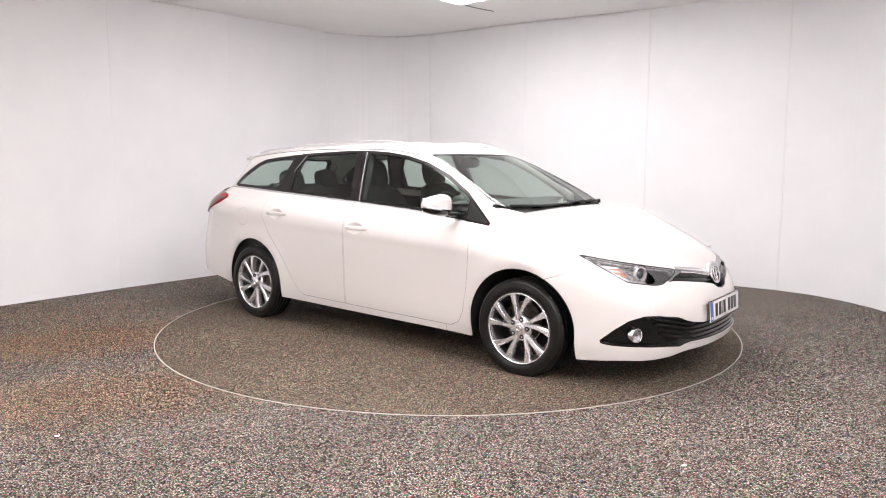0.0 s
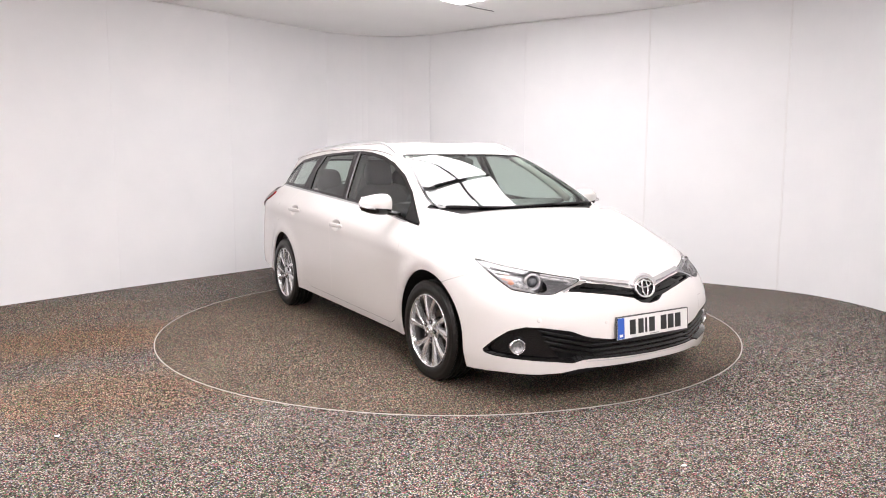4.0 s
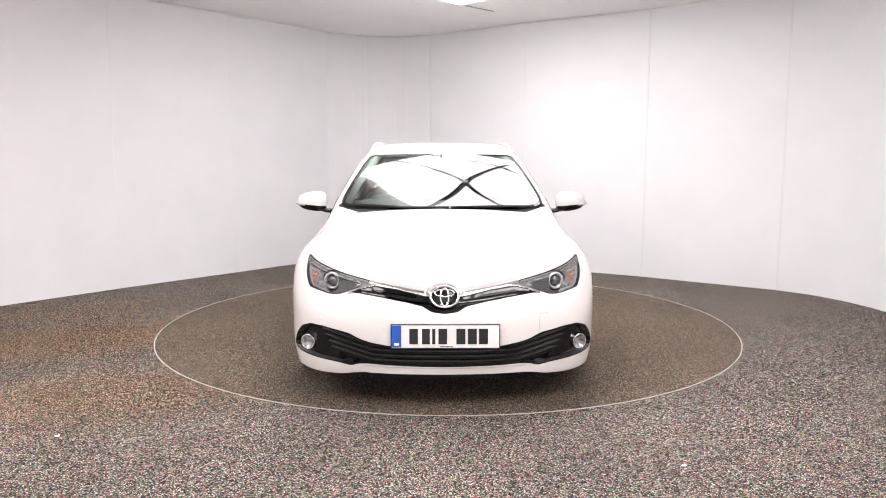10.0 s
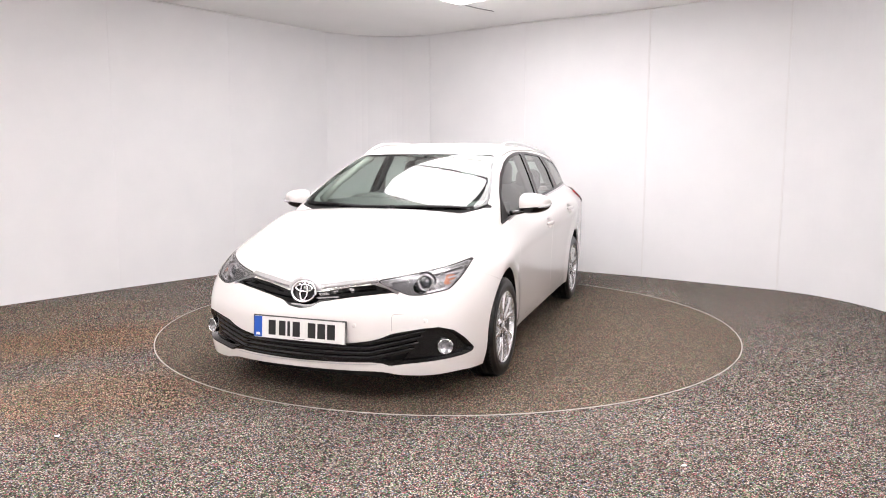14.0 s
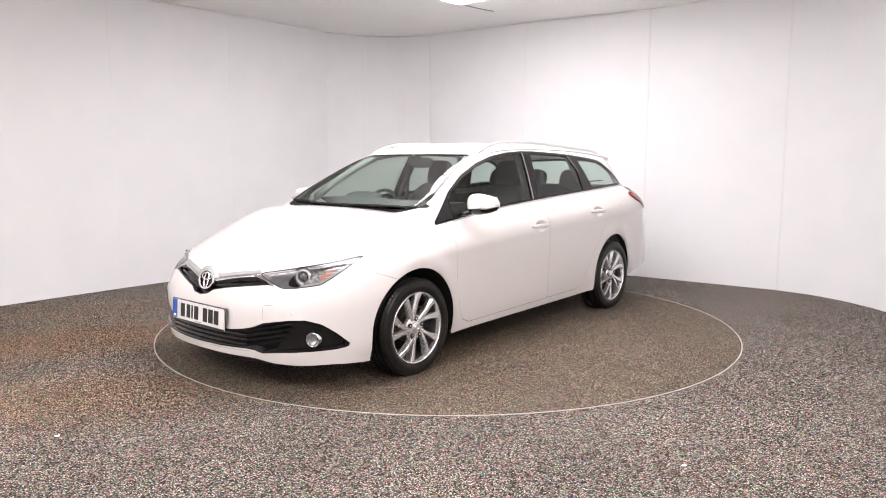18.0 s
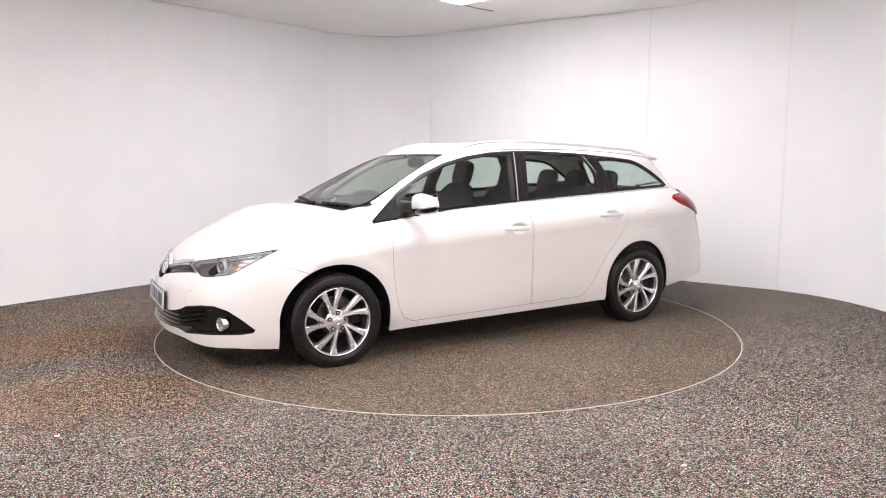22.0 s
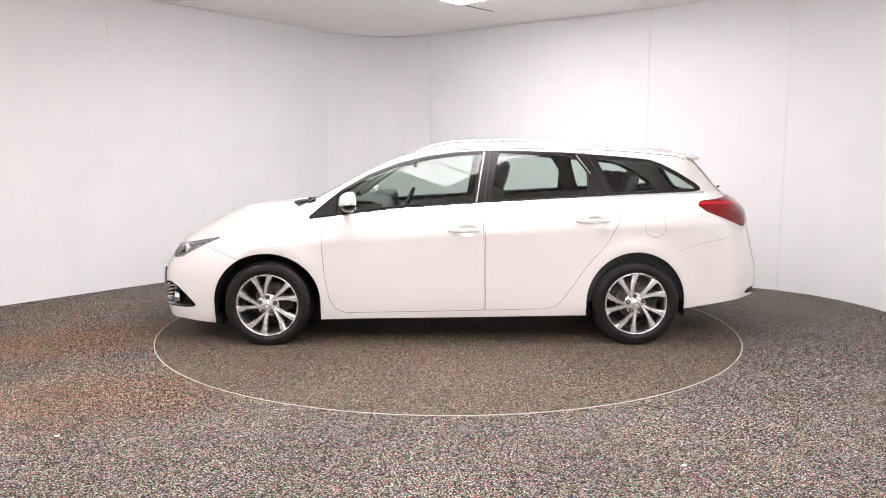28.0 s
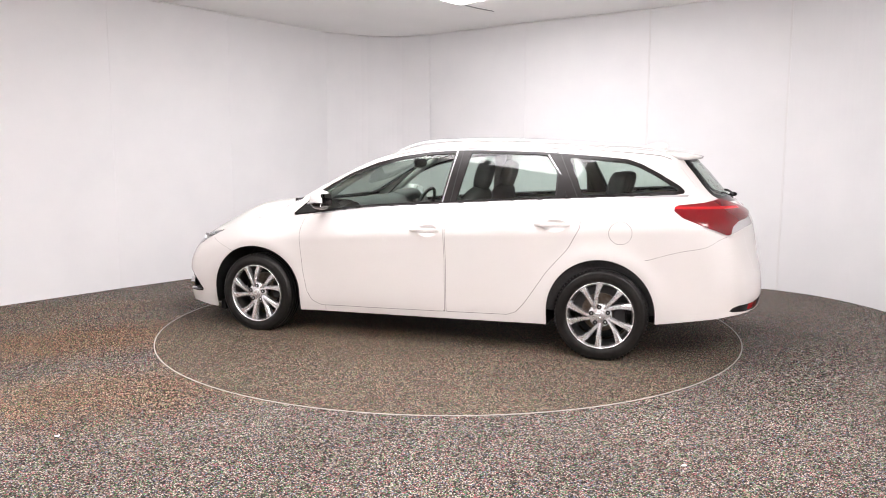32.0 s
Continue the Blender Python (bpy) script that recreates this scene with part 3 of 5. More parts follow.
for s in (1, -1):
    frame_strip.build("frame_strip", M["strip_bright"], car, s, 0.002, 0.006, "thin bright strip on the door frame")
    slant_strip.build("frame_strip", M["strip_bright"], car, s, 0.002, 0.006, "thin bright strip on the door frame")
    front_glass.build("front_window", M["glass"], car, s, -0.006, 0.0, "tinted clear door window")
    rear_glass.build("rear_window", M["glass"], car, s, -0.006, 0.0, "tinted clear door window")
    quarter.build("quarter_window", M["glass"], car, s, -0.003, 0.0, "tinted clear quarter window")
    rest2.build("window_surround", M["pillar"], car, s, 0.0, 0.02, "gloss black window pillars")
    split_b.build("pillar_gap", M["ink"], car, s, -0.004)
    split_c.build("pillar_gap", M["ink"], car, s, -0.004)
    bars.build("window_bar", M["trim"], car, s, 0.001, 0.01)

# windscreen and tailgate window, seen from above and from behind
WIND = polygon([(2.405, -0.3), (2.405, 0.3), (2.39, 0.55), (2.365, 0.64), (2.31, 0.678), (2.24, 0.676), (2.08, 0.640), (1.935, 0.603), (1.80, 0.570), (1.665, 0.537), (1.640, 0.50), (1.652, 0.30), (1.658, 0.0), (1.658, -0.3)])
screen_level = lambda p: np.where((p[:, 0] > 1.4) & (p[:, 2] > 0.85), WIND(p[:, 0], p[:, 1]), 1.0)
screen, body = body.cut(screen_level)
glass_part, band = screen.cut(inset(screen_level, 0.020))
glass_part.build("windscreen", M["screen_glass"], car, 0, -0.003, 0.0, "clear green-tinted windscreen")
band.build("windscreen_seal", M["gloss_black"], car, 0, -0.001, 0.012, "black windscreen border")
COWL = polygon([(2.575, -0.3), (2.575, 0.0), (2.562, 0.22), (2.505, 0.43), (2.40, 0.64), (2.335, 0.705), (2.29, 0.71), (2.30, 0.675), (2.36, 0.63), (2.39, 0.5), (2.395, -0.3)])
cowl, body = body.cut(lambda p: np.where((p[:, 0] > 2.0) & (p[:, 2] > 0.85), COWL(p[:, 0], p[:, 1]), 1.0))
cowl.build("cowl", M["trim"], car, 0, -0.012, 0.0, "black plastic cowl under the windscreen")
BACK = polygon([(-0.3, 1.035), (0.0, 1.035), (0.46, 1.045), (0.545, 1.062), (0.555, 1.085), (0.50, 1.29), (0.475, 1.33), (0.43, 1.345), (0.0, 1.355), (-0.3, 1.355)])
back_level = lambda p: np.where(p[:, 0] < -0.30, BACK(p[:, 1], p[:, 2]), 1.0)
back_glass, body = body.cut(back_level)
clear, band = back_glass.cut(inset(back_level, 0.035))
clear.build("tailgate_window", M["glass"], car, 0, -0.003, 0.0, "tinted rear window")
band.build("tailgate_window_border", M["gloss_black"], car, 0, -0.001, 0.01)

# lamps and openings of the front (arc in radians from straight ahead, height)
HEAD = from_front(polygon([(1.068, 0.774), (0.868, 0.744), (0.60, 0.703), (0.42, 0.677), (0.405, 0.664), (0.48, 0.632), (0.562, 0.600), (0.62, 0.598), (0.775, 0.621), (0.89, 0.687), (0.98, 0.736)]))
head, body = body.cut(HEAD)
UPPER = from_front(polygon([(-0.1, 0.648), (0.0, 0.648), (0.10, 0.645), (0.25, 0.668), (0.405, 0.684), (0.416, 0.664), (0.25, 0.641), (0.10, 0.611), (-0.1, 0.604)]))
MOUTH = from_front(polygon([(-0.2, 0.612), (0.0, 0.612), (0.095, 0.608), (0.25, 0.638), (0.385, 0.652), (0.455, 0.634), (0.50, 0.614), (0.44, 0.610), (0.33, 0.598), (0.20, 0.580), (0.11, 0.562), (0.065, 0.535), (0.0, 0.526), (-0.2, 0.526)]))
upper_trim, body = body.cut(UPPER)
mouth, body = body.cut(MOUTH)
INTAKE = from_front(polygon([(-0.2, 0.362), (0.0, 0.362), (0.27, 0.358), (0.368, 0.372), (0.42, 0.386), (0.476, 0.411), (0.62, 0.434), (0.70, 0.437), (0.78, 0.412), (0.854, 0.356), (0.925, 0.288), (0.915, 0.272),
                             (0.86, 0.264), (0.70, 0.258), (0.545, 0.246), (0.465, 0.236), (0.425, 0.250), (0.369, 0.256), (0.0, 0.250), (-0.2, 0.250)]))
intake, body = body.cut(INTAKE)
lip_line, body = body.strip(lambda p: p[:, 2] - 0.245, 0.002, lambda p: np.where(p[:, 0] > 3.1, nose_arc(p) - 0.40, 1.0))
lip_line.build("chrome_lip", M["satin"], car, 0, 0.003, 0.006, "thin bright strip under the lower grille")

# tail lamps and reflectors (arc from straight behind)
TAIL = polygon([(1.062, 0.994), (1.052, 1.008), (1.03, 1.018), (0.85, 1.034), (0.676, 1.058), (0.58, 1.032), (0.458, 1.006), (0.36, 0.977), (0.39, 0.905), (0.614, 0.886), (0.785, 0.846), (0.905, 0.894), (1.03, 0.952)])
tail_level = lambda p: np.where(p[:, 0] < -0.1, TAIL(tail_arc(p), p[:, 2]), 1.0)
tail, body = body.cut(tail_level)
REFL = polygon([(0.792, 0.366), (0.765, 0.394), (0.725, 0.408), (0.58, 0.414), (0.484, 0.423), (0.415, 0.440), (0.42, 0.405), (0.47, 0.378), (0.534, 0.362), (0.62, 0.364)])
refl_level = lambda p: np.where(p[:, 0] < -0.1, REFL(tail_arc(p), p[:, 2]), 1.0)
refl, body = body.cut(refl_level)

# panels
DOOR_F = from_side(polygon([(1.082, 0.250), (1.082, 0.62), (1.092, 0.90), (1.085, 1.03), (1.5, 1.02), (2.04, 0.965), (2.222, 0.905), (2.232, 0.80), (2.230, 0.69), (2.214, 0.50), (2.184, 0.335), (2.145, 0.262), (2.07, 0.230), (1.6, 0.238)]))
DOOR_R = from_side(polygon([(1.072, 0.250), (1.072, 0.62), (1.082, 0.90), (1.075, 1.03), (0.60, 1.06), (0.155, 1.075), (0.135, 0.955), (0.142, 0.875), (0.215, 0.736), (0.355, 0.577), (0.50, 0.36), (0.565, 0.285), (0.63, 0.262)]))


def dent(patch, cx, cz, ax, az, depth):
    """The patch pressed inward in a shallow oval bowl."""
    u, w = (patch.v[:, 0] - cx) / ax, (patch.v[:, 2] - cz) / az
    k = np.clip(1 - u * u - w * w, 0, 1)
    n = patch.n.copy()
    n[:, 0] -= depth * 6 * k ** 0.5 * u / ax * 0.5
    n[:, 2] -= depth * 6 * k ** 0.5 * w / az * 0.5
    n /= np.linalg.norm(n, axis=1)[:, None]
    return Patch(patch.v - patch.n * (depth * k ** 1.5)[:, None], n, patch.f)


def panel(level, name, label, width=0.0018, bowl=None):
    global body
    gap_in, body = body.cut(inset(level, -width))
    door, gap = gap_in.cut(inset(level, width))
    cup = None
    if bowl:
        cx, cz = bowl
        cup, door = door.cut(lambda p: np.where(p[:, 1] > 0.5, np.hypot((p[:, 0] - cx) / 0.086, (p[:, 2] - cz) / 0.046) - 1, 1.0))
        cup = dent(cup, cx, cz, 0.086, 0.046, 0.034)
    for s in (1, -1):
        d = door.build(name, M["paint"], car, s, 0.0, 0.012, label)
        gap.build("panel_gap", M["gap"], d, s, -0.0015)
        if cup:
            cup.build("handle_cup", M["paint"], d, s, 0.0, 0.0, "rounded white handle recess")


panel(DOOR_F, "front_door", "white front door", bowl=(1.205, 0.822))
panel(DOOR_R, "rear_door", "white rear door", bowl=(0.305, 0.886))
panel(lambda p: np.where(p[:, 1] > 0.5, np.hypot(p[:, 0] + 0.118, p[:, 2] - 0.848) - 0.073, 1.0), "fuel_flap", "round white fuel flap", 0.0013)
BONNET = polygon([(2.583, -0.3), (2.583, 0.0), (2.57, 0.22), (2.513, 0.43), (2.43, 0.62), (2.47, 0.69), (2.70, 0.74), (2.92, 0.752), (3.07, 0.72), (3.26, 0.56), (3.385, 0.39), (3.455, 0.235), (3.485, 0.11), (3.49, 0.0), (3.49, -0.3)])
bonnet_level = lambda p: np.where((p[:, 0] > 2.1) & (p[:, 2] > 0.66), BONNET(p[:, 0], p[:, 1]), 1.0)
gap_in, body = body.cut(inset(bonnet_level, -0.002))
bonnet, gap = gap_in.cut(inset(bonnet_level, 0.002))
bonnet_ob = bonnet.build("bonnet", M["paint"], car, 0, 0.0, 0.012, "white bonnet")
gap.build("panel_gap", M["paint"], bonnet_ob, 0, -0.004)
GATE = polygon([(-0.3, 0.52), (0.30, 0.52), (0.56, 0.60), (0.60, 0.72), (0.61, 0.90), (0.60, 1.05), (0.57, 1.20), (0.52, 1.37), (-0.3, 1.41)])
gate_level = lambda p: np.where(p[:, 0] < -0.45, GATE(p[:, 1], p[:, 2]), 1.0)
gap_in, body = body.cut(inset(gate_level, -0.002))
gate, gap = gap_in.cut(inset(gate_level, 0.002))
gate_ob = gate.build("tailgate", M["paint"], car, 0, 0.0, 0.012, "white tailgate")
gap.build("panel_gap", M["gap"], gate_ob, 0, -0.005)
# bumper joints
gap, body = body.strip(line(2.797, 0.612, 3.00, 0.684), 0.0014, lambda p: np.where((p[:, 1] > 0.5) & (p[:, 2] < 0.9), np.abs(p[:, 0] - 2.92) - 0.13, 1.0))
gap.build("bumper_joint", M["gap"], car, 1, -0.004)
gap.build("bumper_joint", M["gap"], car, -1, -0.004)
rear_joint = pchip([-0.85, -0.727, -0.647, -0.484, -0.283], [0.86, 0.825, 0.775, 0.738, 0.677])
gap, body = body.strip(lambda p: p[:, 2] - rear_joint(p[:, 0]), 0.0014, lambda p: np.where(p[:, 1] > 0.5, np.abs(p[:, 0] + 0.52) - 0.245, 1.0))
gap.build("bumper_joint", M["gap"], car, 1, -0.004)
gap.build("bumper_joint", M["gap"], car, -1, -0.004)
body_front, body_rest = body.cut(lambda p: 2.95 - p[:, 0])
body_front.build("front_bumper", M["paint"], car, 0, 0.0, 0.014, "white front bumper")
body_rest.build("body_shell", M["paint"], car, 0, 0.0, 0.014, "white body shell and roof")


def cpart(name, bm, mat, label="", smooth=False, parent=None):
    """A part of the car from a mesh built in the car's own measures."""
    return part(name, shift(bm, Matrix.Translation(OFF)), mat, parent or car, label, smooth)


def surface_x(y, z, front=True):
    """Where the skin lies ahead of (or behind) a point, by halving."""
    lo, hi = (2.7, 3.8) if front else (-0.2, -1.3)
    for _ in range(18):
        mid = (lo + hi) / 2
        if form(np.array([[mid, y, z]]))[0] > 0:
            hi = mid
        else:
            lo = mid
    return lo


def surface_y(x, z):
    lo, hi = 0.3, 1.1
    for _ in range(18):
        mid = (lo + hi) / 2
        if form(np.array([[x, mid, z]]))[0] > 0:
            hi = mid
        else:
            lo = mid
    return lo


def surface_z(x, y):
    lo, hi = 0.6, 1.7
    for _ in range(18):
        mid = (lo + hi) / 2
        if form(np.array([[x, y, mid]]))[0] > 0:
            hi = mid
        else:
            lo = mid
    return lo


def normal_at(x, y, z):
    return Vector(slope(np.array([[x, y, z]]))[0])


def facing(p, n):
    """A pose at p whose z axis points along n and whose y axis stays as upright as it can."""
    n = Vector(n).normalized()
    side = Vector((0, 0, 1)).cross(n).normalized()
    up = n.cross(side)
    return Matrix.Translation(p) @ Matrix((side, up, n)).transposed().to_4x4()


def ellipsoid_bm(rx, ry, rz, power=2.0, nu=32, nv=18):
    """A rounded block: an ellipsoid, squarer as power grows."""
    bm = bmesh.new()
    sgn = lambda a: math.copysign(abs(a) ** (2 / power), a)
    rows = []
    for j in range(nv + 1):
        b = -math.pi / 2 + math.pi * j / nv
        rows.append([bm.verts.new((rx * sgn(math.cos(b)) * sgn(math.cos(2 * math.pi * i / nu)), ry * sgn(math.cos(b)) * sgn(math.sin(2 * math.pi * i / nu)), rz * sgn(math.sin(b)))) for i in range(nu)])
    for a, b in zip(rows, rows[1:]):
        for i in range(nu):
            bm.faces.new((a[i], a[(i + 1) % nu], b[(i + 1) % nu], b[i]))
    bmesh.ops.remove_doubles(bm, verts=bm.verts, dist=1e-5)
    bmesh.ops.recalc_face_normals(bm, faces=bm.faces)
    return bm


def extruded_bm(outline, depth, m=None, bevel=0.0):
    """A flat outline in xy given thickness along +z."""
    bm = bmesh.new()
    low = [bm.verts.new((x, y, 0)) for x, y in outline]
    top = [bm.verts.new((x, y, depth)) for x, y in outline]
    n = len(outline)
    bm.faces.new(low[::-1])
    cap = bm.faces.new(top)
    for i in range(n):
        bm.faces.new((low[i], low[(i + 1) % n], top[(i + 1) % n], top[i]))
    bmesh.ops.recalc_face_normals(bm, faces=bm.faces)
    if bevel:
        bmesh.ops.bevel(bm, geom=list(cap.edges), offset=bevel, segments=2, affect="EDGES")
    if m is not None:
        shift(bm, m)
    return bm


# ---------------------------------------------------------------- wheels
def wheel_at_origin():
    """An alloy wheel, its outer face towards +y."""
    rim = ring_bm([(0.222, -0.012), (0.222, 0.003), (0.2195, 0.008), (0.2155, 0.007), (0.2125, -0.002), (0.209, -0.024)], 64)
    wheel = part("wheel", rim, M["alloy"], car, "silver alloy wheel with black tyre", smooth=True)
    barrel = ring_bm([(0.209, -0.024), (0.200, -0.040), (0.196, -0.085), (0.192, -0.150), (0.2, -0.17), (0.222, -0.175)], 64)
    part("barrel", barrel, M["alloy_shade"], wheel, smooth=True)
    tyre = ring_bm([(0.214 + (r - 0.214) * 0.925, o) for r, o in ((0.214, -0.172), (0.235, -0.186), (0.270, -0.189), (0.296, -0.180), (0.309, -0.160), (0.312, -0.150), (0.3125, -0.128), (0.306, -0.126), (0.306, -0.120), (0.3135, -0.118),
                    (0.3138, -0.092), (0.307, -0.090), (0.307, -0.084), (0.3138, -0.082), (0.3135, -0.056), (0.306, -0.054), (0.306, -0.048), (0.3125, -0.046), (0.311, -0.024), (0.307, -0.010), (0.299, 0.003), (0.288, 0.0095), (0.282, 0.0085), (0.268, 0.0125),
                    (0.250, 0.013), (0.245, 0.0115), (0.236, 0.0100), (0.228, 0.005), (0.2215, -0.003), (0.216, -0.012))], 72)
    part("tyre", tyre, M["tyre"], wheel, "black rubber tyre", smooth=True)
    blocks = bmesh.new()
    for i in range(72):
        a = 2 * math.pi * i / 72
        m = Matrix.Rotation(-a, 4, "Y") @ Matrix.Translation((0.2955, -0.008, 0)) @ Matrix.Rotation(radians(-36), 4, "Z")
        add_box(blocks, (-0.012, -0.010, -0.0085), (0.012, 0.003, 0.0085), m)
    tagged(part("tread", blocks, M["tyre"], wheel), kind="stuff")
    for k in range(10):
        pair, second = divmod(k, 2)
        a_in = 2 * math.pi * pair / 5 + (0.12 if second else -0.10)
        a_out = 2 * math.pi * pair / 5 + radians(36 if second else 3)
        p_in, p_out = Vector((0.052 * math.cos(a_in), 0, 0.052 * math.sin(a_in))), Vector((0.213 * math.cos(a_out), 0, 0.213 * math.sin(a_out)))
        way = (p_out - p_in).normalized()
        cross = Vector((-way.z, 0, way.x))
        bm = bmesh.new()
        rows = []
        for i in range(11):
            t = i / 10
            w = 0.0105 + 0.006 * t + 0.008 * t ** 5
            y = 0.002 - 0.011 * (1 - t) ** 2
            c = p_in.lerp(p_out, t) + cross * ((-0.009 if second else 0.004) * math.sin(math.pi * t))
            # a broad bright face with a narrow chamfer along one flank
            rows.append([bm.verts.new(c + cross * sx * w + Vector((0, y + sy, 0))) for sx, sy in
                         ((-1.15, -0.040), (-1.0, -0.011), (-0.40, 0.0), (0.80, 0.001), (1.0, -0.005), (1.15, -0.040))])
        for p, q in zip(rows, rows[1:]):
            for j in range(6):
                bm.faces.new((p[j], q[j], q[(j + 1) % 6], p[(j + 1) % 6]))
        bm.faces.new(rows[0])
        bm.faces.new(rows[-1][::-1])
        bmesh.ops.recalc_face_normals(bm, faces=bm.faces)
        part("spoke", bm, M["alloy"], wheel)
    part("hub", ring_bm([(0.0, -0.006), (0.036, -0.007), (0.060, -0.010), (0.076, -0.016), (0.080, -0.026), (0.076, -0.060), (0.0, -0.060)], 40), M["alloy"], wheel, smooth=True)
    part("centre_cap", ring_bm([(0.0, -0.002), (0.022, -0.0025), (0.030, -0.004), (0.035, -0.008), (0.036, -0.016), (0.0, -0.016)], 32), M["alloy"], wheel, "silver centre cap with oval emblem", smooth=True)
    part("emblem", ring_bm([(0.011, -0.0012), (0.0125, 0.0002), (0.015, 0.0002), (0.0165, -0.0012)], 24), M["chrome"], wheel)
    for k in range(5):
        a = 2 * math.pi * (k + 0.44) / 5
        nut = ring_bm([(0.0, -0.002), (0.005, -0.003), (0.0080, -0.006), (0.0085, -0.022), (0.0, -0.022)], 6)
        # a raised black disc stands for the shade in the nut's recess
        well = ring_bm([(0.0, -0.0045), (0.0130, -0.0045), (0.0150, -0.007), (0.0160, -0.030)], 18)
        at = Matrix.Translation((0.056 * math.cos(a), 0, 0.056 * math.sin(a)))
        part("nut_shade", shift(well, at), M["trim"], wheel)
        part("wheel_nut", shift(nut, at), M["satin"], wheel)
    v = tube_bm([(0.1525, -0.02, 0.127), (0.150, 0.004, 0.125)], 0.0035, 8)
    part("valve", v, M["trim"], wheel)
    return wheel


first = wheel_at_origin()
WHEELS = [(2.622, 0.882, 0), (0.0, 0.852, 0), (2.622, -0.882, 180), (0.0, -0.852, 180)]
for i, (x, y, turn) in enumerate(WHEELS):
    m = pose(x + OFF.x, y + OFF.y, 0.290 if x > 1 else 0.299, 0, 0, turn) @ Matrix.Rotation(radians((12, 19, -1, 27)[i]), 4, "Y")
    if i == 0:
        first.matrix_basis = m
    else:
        copy_thing(first, m)
for x in (2.6, 0.0):
    for s in (1, -1):
        ring = ring_bm([(0.05, 0.0), (0.128, 0.0), (0.128, -0.012), (0.05, -0.012)], 40)
        cpart("brake_disc", shift(ring, Matrix.Translation((x, s * 0.79, 0.3135)) @ Matrix.Rotation(0 if s > 0 else math.pi, 4, "Z")), M["steel"], "rusty steel brake disc")
        cpart("brake_backplate", shift(ring_bm([(0.0, 0.0), (0.185, 0.0), (0.185, -0.01), (0.0, -0.01)], 32), Matrix.Translation((x, s * 0.725, 0.3135))), M["liner"], "dark brake backplate")
        cpart("brake_caliper", box_bm((x - 0.16, s * 0.78 - 0.035, 0.25), (x - 0.085, s * 0.78 + 0.035, 0.385), None, 0.012), M["liner"], "dark brake caliper")

# wheel arch liners and underside
for cx, rx, ry in ((2.624, 0.393, 0.362), (0.005, 0.366, 0.372)):
    for s in (1, -1):
        bm = bmesh.new()
        rows = []
        for i in range(33):
            a = math.pi * i / 32
            x, z = cx + rx * math.cos(a), 0.315 + ry * math.sin(a)
            yo = surface_y(x, max(z, 0.3)) - 0.022
            rows.append([bm.verts.new((x, s * yo, z)), bm.verts.new((x, s * 0.50, z))])
        first_low = [bm.verts.new((cx + rx, v.co.y * 0.96, 0.19)) for v in rows[0]]
        last_low = [bm.verts.new((cx - rx, v.co.y * 0.96, 0.20)) for v in rows[-1]]
        rows = [first_low] + rows + [last_low]
        for p, q in zip(rows, rows[1:]):
            bm.faces.new((p[0], q[0], q[1], p[1]))
        bm.faces.new([r[1] for r in rows])
        cpart("arch_liner", bm, M["liner"], "black wheel arch liner")
under = bmesh.new()
add_box(under, (-0.45, -0.49, 0.22), (3.25, 0.49, 0.36), None, 0.04)
add_box(under, (-0.85, -0.46, 0.37), (-0.40, 0.46, 0.46), None, 0.03)
add_box(under, (0.42, -0.80, 0.20), (2.18, 0.80, 0.30), None, 0.02)
cpart("underbody", under, M["liner"], "dark underbody")
cpart("undertray", box_bm((2.95, -0.42, 0.115), (3.36, 0.42, 0.20), None, 0.04), M["liner"], "black plastic undertray")
for s in (1, -1):
    cpart("air_deflector", box_bm((2.98, s * 0.66 - 0.13, 0.12), (3.02, s * 0.66 + 0.13, 0.20), None, 0.006), M["trim"])

# ---------------------------------------------------------------- front lamps, grilles, plate
lamp_mid = lambda p: p[:, 2] - 0.640 - 0.165 * (nose_arc(p) - 0.42)
socket = lambda p: np.hypot(p[:, 1] - 0.612, p[:, 2] - 0.655) - 0.041
backing = head.cut(socket)[1]
bright_half, dark_half = backing.cut(meet(lambda p: 0.665 + 0.9 * (p[:, 2] - 0.65) - nose_arc(p), inset(HEAD, 0.007), lambda p: lamp_mid(p) - 0.012))
# the upper strip: a bright edge, a grey band and a fine dotted light guide
edge_strip, _ = head.strip(lambda p: HEAD(p) + 0.0062, 0.0018, lambda p: -lamp_mid(p))
drl, _ = head.strip(lambda p: HEAD(p) + 0.0135, 0.0068, lambda p: -lamp_mid(p))
guide, _ = head.strip(lambda p: HEAD(p) + 0.0185, 0.0016, lambda p: -lamp_mid(p))
guide = guide.cut(lambda p: np.abs(np.mod(nose_arc(p), 0.012) - 0.006) - 0.0042)[0]
low_silver, _ = head.strip(lambda p: HEAD(p) + 0.0160, 0.0020, meet(lamp_mid, lambda p: 0.66 - nose_arc(p)))
amber_bit = bright_half.cut(meet(lambda p: np.abs(nose_arc(p) - 0.80 - 0.9 * (p[:, 2] - 0.67)) - 0.030, lambda p: np.abs(p[:, 2] - 0.680) - 0.024))[0]
facets = [bright_half.strip(lambda p, k=k: p[:, 2] - 0.668 - 0.019 * k - 0.10 * (nose_arc(p) - 0.8), 0.0030, meet(inset(HEAD, 0.012), lambda p: 0.80 - nose_arc(p)))[0] for k in range(3)]
rim_bit = head.cut(inset(HEAD, 0.0055))[1]
split = upper_trim.strip(lambda p: p[:, 2] - (0.644 + 0.14 * (nose_arc(p) - 0.25)), 0.004, lambda p: 0.11 - nose_arc(p))[0]
